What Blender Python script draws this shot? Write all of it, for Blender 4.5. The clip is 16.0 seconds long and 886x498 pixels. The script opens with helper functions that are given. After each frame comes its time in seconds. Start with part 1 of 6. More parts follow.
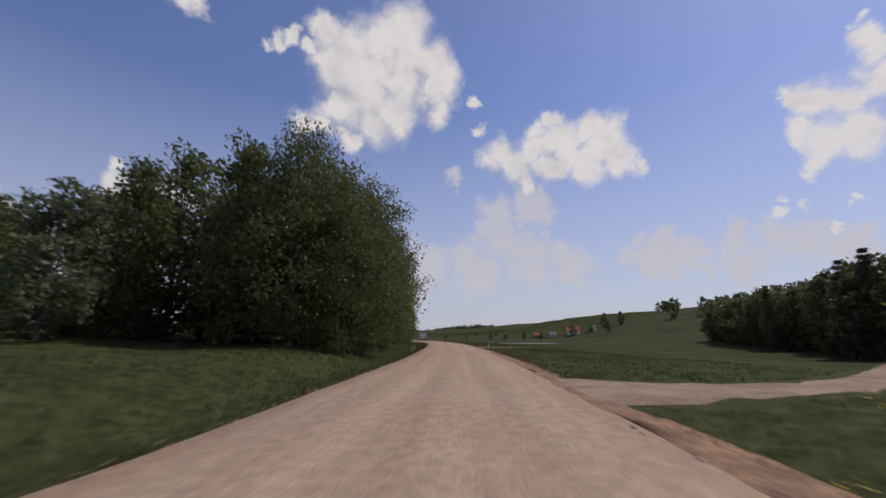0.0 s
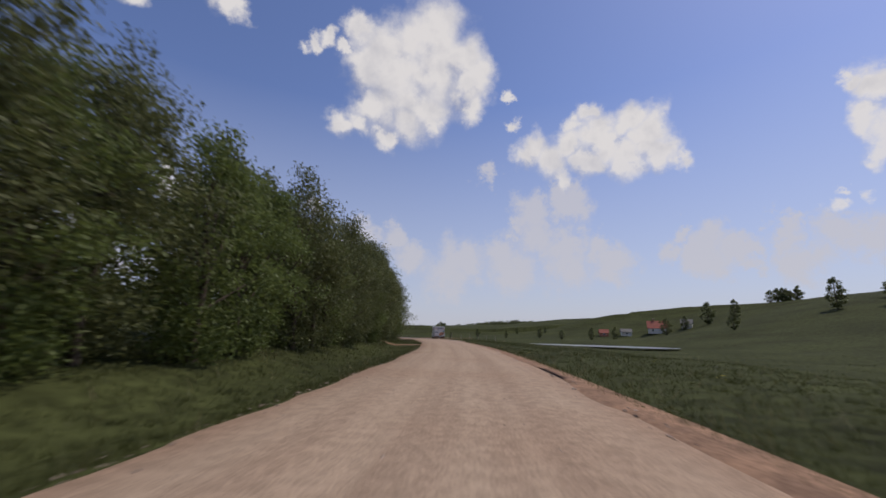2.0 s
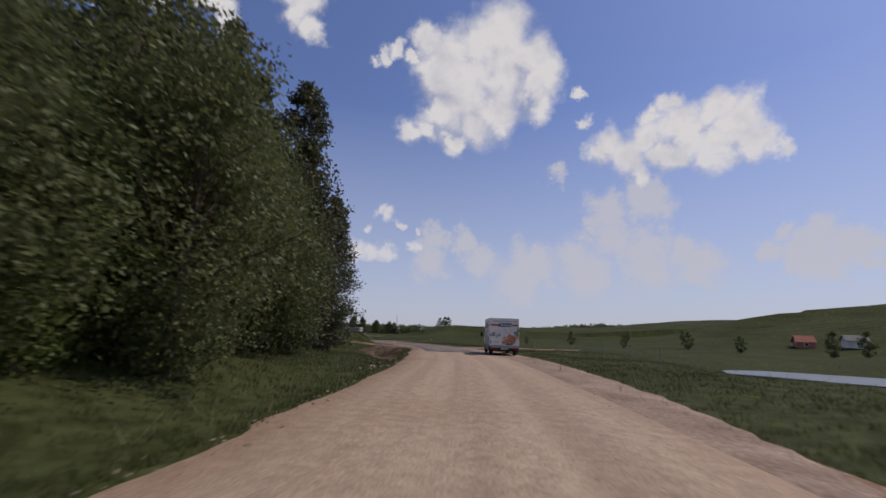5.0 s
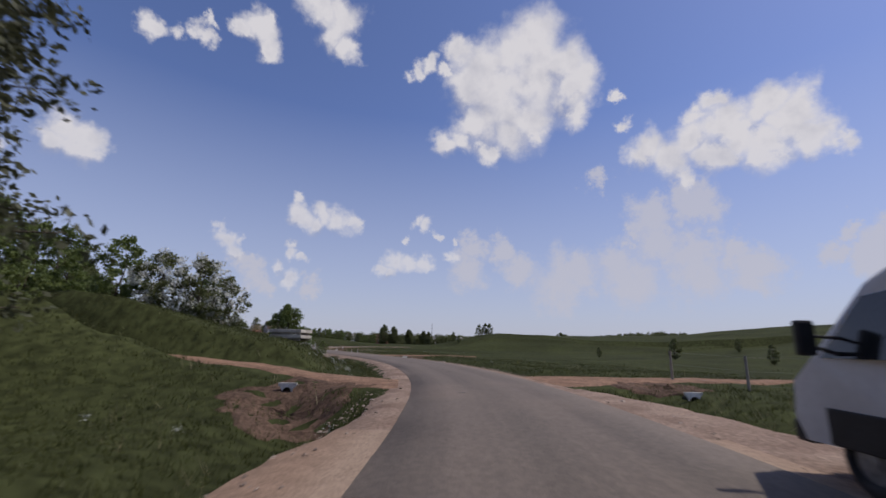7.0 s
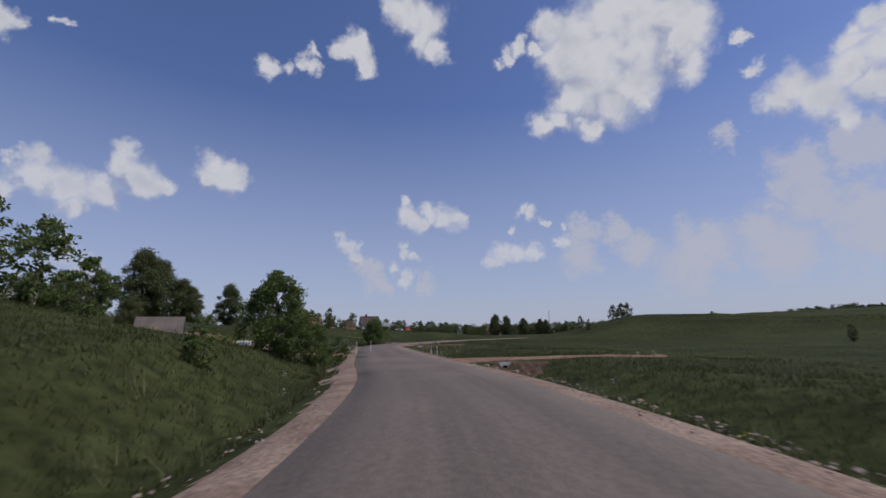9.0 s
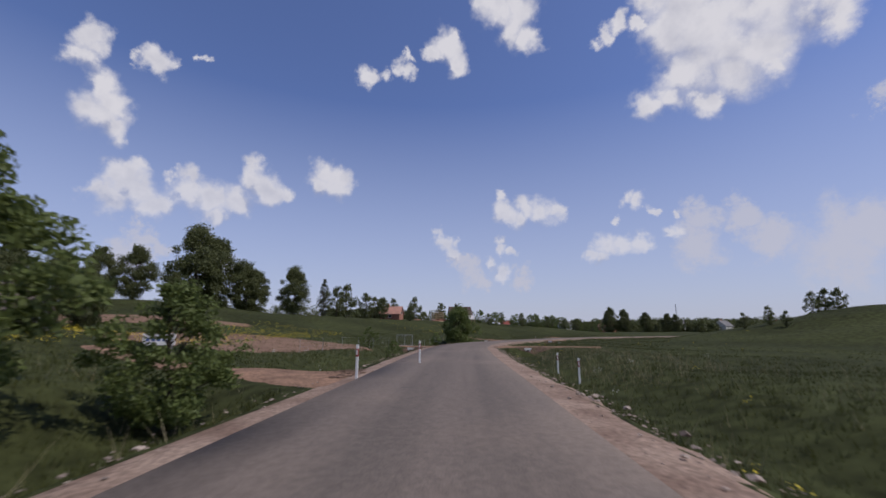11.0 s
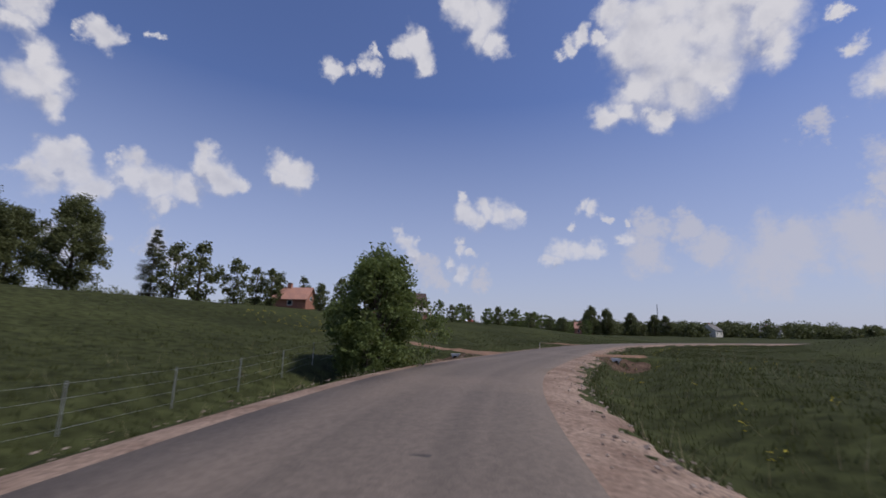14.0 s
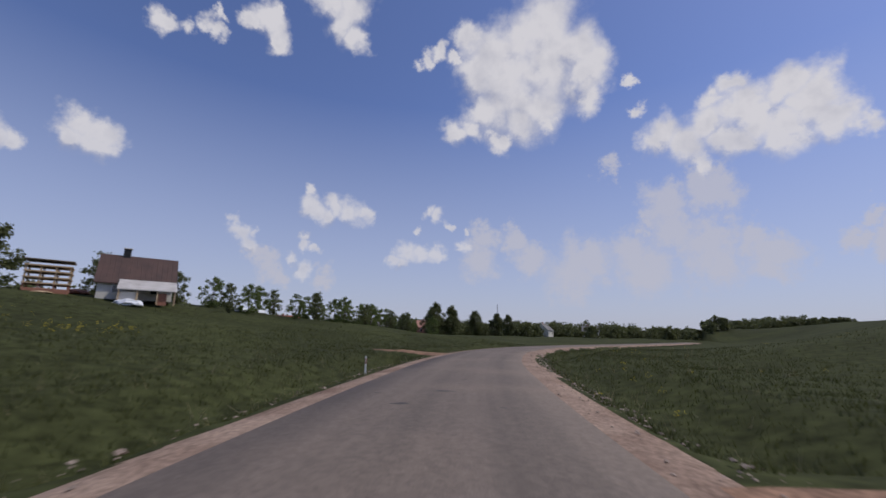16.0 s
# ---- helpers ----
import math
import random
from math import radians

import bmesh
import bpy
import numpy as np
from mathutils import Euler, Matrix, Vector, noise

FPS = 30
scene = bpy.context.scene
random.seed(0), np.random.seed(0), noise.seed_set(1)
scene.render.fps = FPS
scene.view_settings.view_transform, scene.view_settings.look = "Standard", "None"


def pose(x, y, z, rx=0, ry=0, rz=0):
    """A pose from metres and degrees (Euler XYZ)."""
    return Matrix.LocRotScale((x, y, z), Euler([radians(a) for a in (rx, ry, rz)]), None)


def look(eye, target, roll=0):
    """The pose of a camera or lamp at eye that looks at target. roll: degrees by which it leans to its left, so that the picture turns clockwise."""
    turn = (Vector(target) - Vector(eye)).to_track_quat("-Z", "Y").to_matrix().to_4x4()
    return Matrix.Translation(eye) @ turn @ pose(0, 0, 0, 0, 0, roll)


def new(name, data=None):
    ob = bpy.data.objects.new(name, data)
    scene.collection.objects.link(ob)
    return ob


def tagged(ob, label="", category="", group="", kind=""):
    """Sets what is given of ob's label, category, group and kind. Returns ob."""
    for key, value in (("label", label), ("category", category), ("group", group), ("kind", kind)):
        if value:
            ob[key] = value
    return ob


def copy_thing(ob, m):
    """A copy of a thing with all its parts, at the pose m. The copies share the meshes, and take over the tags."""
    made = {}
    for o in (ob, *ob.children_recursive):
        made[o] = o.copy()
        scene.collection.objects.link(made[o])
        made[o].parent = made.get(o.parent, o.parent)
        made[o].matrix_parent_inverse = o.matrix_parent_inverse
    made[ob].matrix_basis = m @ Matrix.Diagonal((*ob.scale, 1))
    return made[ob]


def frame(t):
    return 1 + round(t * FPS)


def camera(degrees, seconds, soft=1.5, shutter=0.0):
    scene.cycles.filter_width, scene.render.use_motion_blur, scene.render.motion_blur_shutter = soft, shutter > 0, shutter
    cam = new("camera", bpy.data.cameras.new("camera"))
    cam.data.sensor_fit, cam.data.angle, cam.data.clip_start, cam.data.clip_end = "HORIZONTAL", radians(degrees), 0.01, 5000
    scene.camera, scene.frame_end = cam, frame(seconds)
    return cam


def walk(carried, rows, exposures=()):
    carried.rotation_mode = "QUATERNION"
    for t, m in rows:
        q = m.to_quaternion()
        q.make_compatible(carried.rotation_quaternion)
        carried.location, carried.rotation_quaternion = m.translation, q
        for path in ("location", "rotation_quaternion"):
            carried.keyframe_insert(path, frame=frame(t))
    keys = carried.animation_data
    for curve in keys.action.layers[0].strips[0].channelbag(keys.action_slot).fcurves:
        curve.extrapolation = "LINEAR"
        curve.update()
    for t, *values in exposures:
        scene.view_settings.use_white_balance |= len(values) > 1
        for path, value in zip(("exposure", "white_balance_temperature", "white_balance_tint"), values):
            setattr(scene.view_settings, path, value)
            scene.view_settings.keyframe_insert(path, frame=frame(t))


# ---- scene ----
cam = camera(93.3, 16.0, soft=1.6, shutter=0.18)
PATH = [
    (0, 0.00, 0.00, 101.86, 0.00, 0.00),
    (0.5, 0.77, 15.24, 101.93, 1.30, 0.00),
    (1, 1.26, 29.99, 101.78, 1.90, 0.40),
    (1.5, 1.49, 44.01, 101.78, 3.30, 0.00),
    (2, 1.39, 57.03, 101.34, 4.60, -0.80),
    (2.5, 1.10, 69.05, 101.26, 5.20, -0.40),
    (3, 0.65, 80.06, 101.41, 6.60, -0.30),
    (3.5, -0.02, 90.17, 101.63, 8.00, -0.60),
    (4, -0.89, 99.52, 101.63, 9.80, -0.90),
    (4.5, -2.01, 108.25, 101.63, 11.90, -1.30),
    (5, -3.39, 116.52, 101.63, 14.10, -1.70),
    (5.5, -4.99, 124.32, 101.78, 16.30, -2.10),
    (6, -6.84, 131.72, 101.86, 18.90, -1.50),
    (6.5, -8.88, 138.82, 101.78, 20.10, -1.30),
    (7, -10.89, 145.72, 102.89, 19.40, -1.40),
    (7.5, -13.01, 152.46, 102.08, 21.00, 0.80),
    (8, -15.45, 158.84, 102.15, 24.70, 1.10),
    (8.5, -18.02, 164.79, 102.01, 29.20, 1.20),
    (9, -20.98, 170.16, 101.71, 34.90, 1.20),
    (9.5, -24.24, 175.17, 101.49, 41.30, 0.90),
    (10, -27.85, 179.96, 101.19, 45.50, 0.50),
    (10.5, -31.99, 184.37, 101.19, 47.20, 0.30),
    (11, -36.31, 188.75, 101.19, 48.10, 0.10),
    (11.5, -40.71, 193.18, 101.19, 48.40, -0.00),
    (12, -45.18, 197.69, 101.19, 48.20, -0.10),
    (12.5, -49.71, 202.28, 101.19, 47.90, -0.20),
    (13, -54.25, 206.98, 101.19, 47.20, -0.45),
    (13.5, -58.75, 211.82, 101.26, 45.50, -0.70),
    (14, -63.08, 216.90, 101.19, 42.30, -1.00),
    (14.5, -67.10, 222.31, 101.26, 37.80, -1.30),
    (15, -70.68, 228.12, 101.49, 32.20, -1.40),
    (15.5, -73.66, 234.33, 101.56, 25.80, -1.30),
    (16, -76.04, 240.87, 101.49, 21.10, -1.10),
]
walk(cam, [(t, pose(x, y, 1.3, rx, roll, rz)) for t, x, y, rx, rz, roll in PATH], exposures=[(0, -0.04, 7000, 10), (0.5, 0.02, 7000, 10), (1.0, 0.22, 7100, 11), (1.5, 0.03, 6950, 10), (2.0, 0.0, 6900, 9), (3.0, 0.0, 6800, 10), (5.5, -0.1, 6800, 10), (6.0, 0.02, 6800, 11), (6.5, 0.02, 6750, 11), (7.0, -0.08, 6600, 11), (7.5, -0.22, 6450, 11), (9.5, -0.26, 6350, 9), (10.0, -0.06, 6450, 12), (13.5, -0.08, 6450, 11), (14.5, -0.15, 6450, 11), (16, -0.14, 6500, 11)])

# ---- sky and sun ----
SUN_AZ, SUN_EL = radians(-64), radians(56)          # azimuth counted to the left of +y
sun_dir = Vector((-math.sin(SUN_AZ) * math.cos(SUN_EL), math.cos(SUN_AZ) * math.cos(SUN_EL), math.sin(SUN_EL)))
sun = new("sun", bpy.data.lights.new("sun", "SUN"))
sun.data.energy, sun.data.angle, sun.data.color = 3.0, radians(0.55), (1.0, 0.95, 0.87)
sun.matrix_world = look(sun_dir * 100, (0, 0, 0))

# cumulus clouds: azimuth to the left of +y, elevation, radius, all in degrees
CLOUD_GREAT = [(18.4, 38.5, 2.1), (14.8, 36.7, 3.7), (10.4, 37.8, 3.5), (6, 37.5, 3.7), (2.5, 35.7, 3.8), (1, 32.6, 3.5), (1.4, 29.8, 2.4), (7.2, 34.1, 5.8), (12.3, 33.7, 5), (16.4, 34.5, 3.5), (7.9, 30, 4.4), (13.3, 30.9, 3.5), (19.9, 26.9, 2.1), (17.1, 27.3, 2.3), (13.8, 26.2, 2.1), (10.1, 27.9, 3.4), (6.7, 27.7, 1.6), (-0.6, 33.9, 2.7), (6.7, 38.6, 4.4), (14.7, 29.9, 3.5), (9.7, 31.2, 4), (17, 34.5, 3.3)]
CLOUD_ARM = [(24.2, 36, 1.1), (22.2, 36.7, 1.3), (20, 35.6, 1.1)]
CLOUD_SECOND = [(-15.6, 28.2, 1.6), (-13.7, 26.9, 1.7), (-16.6, 25.4, 2.8), (-8.4, 24.3, 2.5), (-6.9, 23.4, 2), (-11.1, 22.6, 2.9), (-15.6, 22.1, 2.8), (-20.4, 25.8, 2.5), (-23.4, 25.1, 2.6), (-20, 21.8, 2.9), (-24.3, 22.2, 2.6), (-26.7, 21, 1.6), (-11.6, 20.4, 1.7), (-5.1, 27.8, 1), (-4.3, 31.2, 0.7), (-18.1, 23.8, 2.6), (-13.5, 24.3, 2.6), (-22.5, 23.2, 2.4)]
CLOUD_TOWERS = [(-49.1, 29.2, 0.9), (-49.5, 26.9, 1.7), (-49.8, 23.7, 2.4), (-47.1, 23.2, 2), (-44.5, 23.6, 2.4), (-42.6, 24.5, 1.1), (-42.8, 20.8, 2.1), (-44.3, 19.2, 2.3), (-47, 19.7, 2.9), (-43.8, 17.7, 1.5), (-39.8, 12.7, 0.9), (-42.5, 13.5, 1), (-40.5, 14.6, 0.6), (-44.4, 11.1, 0.7), (-46.2, 12.7, 0.6)]
CLOUD_UPPER = [(39.9, 40.8, 2.7), (36.2, 40.3, 2.8), (37.4, 38.2, 2.6), (34.8, 36.9, 1.7), (41.2, 41.7, 1.6), (47.4, 37, 2.2), (46.1, 35.3, 2), (49.4, 36, 1.4), (46.6, 38, 1.1), (59, 33.2, 1.4), (56.2, 33.4, 1.1), (53.8, 34.4, 1.3), (52.9, 35.8, 0.7)]
CLOUD_WALL = [(92, 29.7, 1.8), (90.2, 25.9, 2.1), (89.1, 24.2, 2.1), (90.1, 22.7, 2.6), (88.4, 21.8, 1.7), (92.1, 27.6, 1.5), (85.3, 29.4, 1.5), (86.7, 28.9, 0.7), (83.9, 29.7, 0.7), (81.3, 31.2, 0.6)]
CLOUD_LEFT = [(86.5, 17.9, 1.5), (87.6, 16.8, 2.1), (85.7, 15.7, 2.5), (87.7, 14.5, 2.2), (83.7, 14.2, 2.2), (89.3, 14.8, 1.3), (80.3, 18.2, 1.8), (80.8, 16.1, 2.4), (78.3, 15.9, 2.5), (75.5, 15.6, 2.1), (77.7, 13.7, 1.6), (82.3, 18.2, 1), (73.5, 20.4, 1.7), (73.8, 18.6, 2), (71.9, 17.9, 2.5), (69.8, 17.7, 1.3), (64.6, 20.8, 2), (63.3, 19, 2.1), (63, 20.2, 2.1), (65.2, 19.1, 1.6)]
CLOUD_MIDDLE = [(40.1, 18, 1.1), (39.8, 16.1, 1.9), (36.5, 16.7, 1.7), (34.2, 15.8, 2.2), (38, 15.2, 1.6), (32.6, 15.7, 1.1), (49.3, 13.4, 1), (48.1, 12.2, 1.6), (47, 11, 1.4), (46.5, 12.7, 0.9), (40.2, 12, 1), (39.7, 10.7, 1), (38.3, 10.6, 0.7), (41, 8.8, 1), (39.3, 7.5, 1.3), (23.1, 16.1, 1.1), (21.7, 15.4, 1.3), (20.1, 14.6, 0.6), (25.1, 14.1, 0.7), (26.4, 11.2, 1.8), (28.4, 10.1, 1.2), (24.3, 11.1, 1.8), (22.2, 10.9, 1.5), (27.2, 9.4, 1.1), (18.3, 11.8, 1.2), (18, 14.4, 0.4)]
CLOUD_LOW_LEFT = [(85.5, 10.5, 1.4), (84.1, 9.8, 1.7), (86.1, 8.6, 1.8), (82.7, 9.4, 1.2), (85.5, 7.5, 1.9), (77.8, 9.3, 1.7), (75.4, 7.5, 1.4), (45.6, 9.4, 1.5), (44.5, 7.9, 2), (37.5, 7, 1.8), (42.7, 6.9, 1.5)]
CLOUD_LOW_BAND = [(15.6, 12.9, 2.2), (11.5, 12.7, 2.2), (16.3, 9.8, 2.7), (9.3, 10.1, 2.4), (2, 9.9, 3.4), (-3.3, 10.8, 3), (-8.6, 12.7, 3.3), (-12.3, 11.5, 2.8), (-16.2, 11.2, 2.1), (-17.5, 9, 2.7), (-11.9, 8.6, 3.3), (-4.7, 8.2, 3.5), (4.4, 7.8, 3.6), (-7.3, 16, 2.9), (-12.5, 17, 2.7), (-5.5, 14.4, 1.7), (-1.2, 21.3, 1.2), (-24.1, 9.7, 1.7), (-26.8, 8.7, 2), (-28.9, 7.9, 1.9), (-32, 9.3, 1.3), (-32.3, 7.5, 1.5), (-27.1, 11.7, 0.6)]
CLOUD_LOW_RIGHT = [(-39.8, 10.8, 2.4), (-35.9, 12, 1.4), (-35.2, 10.7, 1.6), (-28.8, 11.2, 2.2), (-25.7, 11.9, 1.3), (-31.2, 9.9, 2.1), (-42.3, 9.2, 2.5), (-45.6, 8.6, 2.3), (-1.1, 21.4, 1.5), (-11.7, 18, 2.2), (-28.6, 8.9, 2.9), (-36.4, 8.1, 2.5)]
CLOUD_BEHIND = [(150, 30, 9), (170, 24, 8), (-120, 30, 9), (-150, 20, 8), (120, 22, 7), (-90, 26, 8)]
CLOUDS = [CLOUD_GREAT, CLOUD_ARM, CLOUD_SECOND, CLOUD_TOWERS, CLOUD_UPPER, CLOUD_WALL, CLOUD_LEFT, CLOUD_MIDDLE, CLOUD_BEHIND]
THIN_CLOUDS = [CLOUD_LOW_LEFT, CLOUD_LOW_BAND, CLOUD_LOW_RIGHT]


def sky_world():
    world = bpy.data.worlds.new("sky")
    scene.world = world
    world.use_nodes = True
    nt = world.node_tree
    nt.nodes.clear()
    L = nt.links.new
    out = nt.nodes.new("ShaderNodeOutputWorld")
    bg = nt.nodes.new("ShaderNodeBackground")
    sky = nt.nodes.new("ShaderNodeTexSky")
    sky.sky_type, sky.sun_disc = "NISHITA", False
    sky.sun_elevation, sky.sun_rotation = SUN_EL, -SUN_AZ
    sky.air_density, sky.dust_density, sky.ozone_density = 1.0, 0.6, 2.5
    co = nt.nodes.new("ShaderNodeTexCoord")
    rough = nt.nodes.new("ShaderNodeTexNoise")
    rough.inputs["Scale"].default_value, rough.inputs["Detail"].default_value, rough.inputs["Roughness"].default_value = 15.0, 7.0, 0.60
    L(co.outputs["Generated"], rough.inputs["Vector"])
    mid = nt.nodes.new("ShaderNodeVectorMath")
    mid.operation = "SUBTRACT"
    mid.inputs[1].default_value = (0.5, 0.5, 0.5)
    L(rough.outputs["Color"], mid.inputs[0])
    bend = nt.nodes.new("ShaderNodeVectorMath")
    bend.operation = "MULTIPLY_ADD"
    bend.inputs[1].default_value = (0.10, 0.10, 0.095)
    L(mid.outputs[0], bend.inputs[0])
    L(co.outputs["Generated"], bend.inputs[2])
    fray = nt.nodes.new("ShaderNodeTexNoise")
    fray.inputs["Scale"].default_value, fray.inputs["Detail"].default_value, fray.inputs["Roughness"].default_value = 19.0, 8.0, 0.68
    L(co.outputs["Generated"], fray.inputs["Vector"])
    fray_mid = nt.nodes.new("ShaderNodeVectorMath")
    fray_mid.operation = "SUBTRACT"
    fray_mid.inputs[1].default_value = (0.5, 0.5, 0.5)
    L(fray.outputs["Color"], fray_mid.inputs[0])
    ragged = nt.nodes.new("ShaderNodeVectorMath")
    ragged.operation = "MULTIPLY_ADD"
    ragged.inputs[1].default_value = (0.13, 0.13, 0.16)
    L(fray_mid.outputs[0], ragged.inputs[0])
    L(co.outputs["Generated"], ragged.inputs[2])
    raised = nt.nodes.new("ShaderNodeVectorMath")
    raised.operation = "ADD"
    raised.inputs[1].default_value = (0.018, 0.0, 0.046)
    L(bend.outputs[0], raised.inputs[0])

    def field(vec, banks):
        """How deep inside the nearest cloud lobe a direction lies."""
        last = None
        for lobes in banks:
            for az, el, rad in lobes:
                a, e = radians(az), radians(el)
                far = nt.nodes.new("ShaderNodeVectorMath")
                far.operation = "DISTANCE"
                far.inputs[1].default_value = (-math.sin(a) * math.cos(e), math.cos(a) * math.cos(e), math.sin(e))
                L(vec, far.inputs[0])
                m = nt.nodes.new("ShaderNodeMath")
                m.operation = "MULTIPLY_ADD"
                m.inputs[1].default_value, m.inputs[2].default_value = -1 / radians(rad), 1.0
                L(far.outputs["Value"], m.inputs[0])
                if last is not None:
                    q = nt.nodes.new("ShaderNodeMath")
                    q.operation = "SMOOTH_MAX"
                    q.inputs[2].default_value = 0.30
                    L(last, q.inputs[0])
                    L(m.outputs[0], q.inputs[1])
                    last = q.outputs[0]
                else:
                    last = m.outputs[0]
        return last

    last, above, thin = field(bend.outputs[0], CLOUDS), field(raised.outputs[0], CLOUDS), field(ragged.outputs[0], THIN_CLOUDS)
    under = nt.nodes.new("ShaderNodeMath")
    under.operation = "SUBTRACT"
    L(above, under.inputs[0])
    L(last, under.inputs[1])
    base = nt.nodes.new("ShaderNodeMapRange")
    base.interpolation_type = "SMOOTHSTEP"
    base.inputs["From Min"].default_value, base.inputs["From Max"].default_value = -0.25, 0.75
    L(under.outputs[0], base.inputs["Value"])
    cover = nt.nodes.new("ShaderNodeMapRange")
    cover.interpolation_type = "SMOOTHSTEP"
    cover.inputs["From Min"].default_value, cover.inputs["From Max"].default_value = -0.14, 0.62
    L(last, cover.inputs["Value"])
    veil = nt.nodes.new("ShaderNodeMapRange")
    veil.interpolation_type = "SMOOTHSTEP"
    veil.inputs["From Min"].default_value, veil.inputs["From Max"].default_value = -0.28, 0.62
    veil.inputs["To Max"].default_value = 0.8
    L(thin, veil.inputs["Value"])
    # thin haze that thickens towards the horizon
    sep = nt.nodes.new("ShaderNodeSeparateXYZ")
    L(co.outputs["Generated"], sep.inputs[0])
    haze = nt.nodes.new("ShaderNodeMapRange")
    haze.inputs["From Min"].default_value, haze.inputs["From Max"].default_value = 0.0, 0.5
    haze.inputs["To Min"].default_value, haze.inputs["To Max"].default_value = 0.82, 0.0
    L(sep.outputs["Z"], haze.inputs["Value"])
    hz = nt.nodes.new("ShaderNodeMixRGB")
    hz.inputs["Color2"].default_value = HAZE
    L(haze.outputs[0], hz.inputs["Fac"])
    tint = nt.nodes.new("ShaderNodeMixRGB")
    tint.blend_type = "MULTIPLY"
    tint.inputs["Fac"].default_value, tint.inputs["Color2"].default_value = 1.0, SKYTINT
    L(sky.outputs["Color"], tint.inputs["Color1"])
    L(tint.outputs["Color"], hz.inputs["Color1"])
    # cloud bodies: billows lit from the sun's side, greyer in the thick hearts
    waves = []
    for shift in ((0, 0, 0), tuple(c * 0.024 for c in sun_dir)):
        mv = nt.nodes.new("ShaderNodeVectorMath")
        mv.operation = "ADD"
        mv.inputs[1].default_value = shift
        L(co.outputs["Generated"], mv.inputs[0])
        w = nt.nodes.new("ShaderNodeTexNoise")
        w.inputs["Scale"].default_value, w.inputs["Detail"].default_value, w.inputs["Roughness"].default_value = 12.0, 6.0, 0.52
        L(mv.outputs[0], w.inputs["Vector"])
        waves.append(w.outputs["Fac"])
    relief = nt.nodes.new("ShaderNodeMath")
    relief.operation = "SUBTRACT"
    L(waves[0], relief.inputs[0])
    L(waves[1], relief.inputs[1])
    deep = nt.nodes.new("ShaderNodeMapRange")
    deep.inputs["From Min"].default_value, deep.inputs["From Max"].default_value = 0.12, 1.0
    deep.inputs["To Min"].default_value, deep.inputs["To Max"].default_value = -0.06, 0.14
    L(last, deep.inputs["Value"])
    shade = nt.nodes.new("ShaderNodeMath")
    shade.operation = "MULTIPLY_ADD"
    shade.inputs[1].default_value = 0.95
    L(base.outputs[0], shade.inputs[0])
    L(deep.outputs[0], shade.inputs[2])
    lum = nt.nodes.new("ShaderNodeMath")
    lum.operation = "MULTIPLY_ADD"
    lum.inputs[1].default_value = -1.5
    L(relief.outputs[0], lum.inputs[0])
    L(shade.outputs[0], lum.inputs[2])
    ramp = nt.nodes.new("ShaderNodeValToRGB")
    ramp.color_ramp.elements[0].position, ramp.color_ramp.elements[0].color = 0.0, CLOUD_LIT
    ramp.color_ramp.elements[1].position, ramp.color_ramp.elements[1].color = 0.95, CLOUD_GREY
    L(lum.outputs[0], ramp.inputs["Fac"])
    thick = nt.nodes.new("ShaderNodeMath")
    thick.operation = "MULTIPLY"
    soft = nt.nodes.new("ShaderNodeMapRange")
    soft.inputs["To Min"].default_value, soft.inputs["To Max"].default_value = 1.0, 0.45
    L(base.outputs[0], soft.inputs["Value"])
    body = nt.nodes.new("ShaderNodeMath")
    body.operation = "MULTIPLY"
    L(cover.outputs[0], body.inputs[0])
    L(soft.outputs[0], body.inputs[1])
    L(body.outputs[0], thick.inputs[0])
    fade = nt.nodes.new("ShaderNodeMapRange")
    fade.inputs["From Min"].default_value, fade.inputs["From Max"].default_value = 0.05, 0.40
    fade.inputs["To Min"].default_value, fade.inputs["To Max"].default_value = 0.62, 0.98
    L(sep.outputs["Z"], fade.inputs["Value"])
    L(fade.outputs[0], thick.inputs[1])
    mix = nt.nodes.new("ShaderNodeMixRGB")
    L(thick.outputs[0], mix.inputs["Fac"])
    low = nt.nodes.new("ShaderNodeMixRGB")
    low.inputs["Color2"].default_value = CLOUD_LOW
    L(veil.outputs[0], low.inputs["Fac"])
    L(hz.outputs["Color"], low.inputs["Color1"])
    L(low.outputs["Color"], mix.inputs["Color1"])
    L(ramp.outputs["Color"], mix.inputs["Color2"])
    L(mix.outputs["Color"], bg.inputs["Color"])
    bg.inputs["Strength"].default_value = SKY_STRENGTH
    L(bg.outputs[0], out.inputs["Surface"])


SKY_STRENGTH = 0.1
SKYTINT = (0.98, 0.97, 1.26, 1)
HAZE = (4.6, 4.95, 6.3, 1)
CLOUD_LOW = (5.3, 5.35, 6.2, 1)
CLOUD_LIT, CLOUD_GREY = (7.0, 6.9, 7.3, 1), (3.7, 3.85, 4.8, 1)
sky_world()


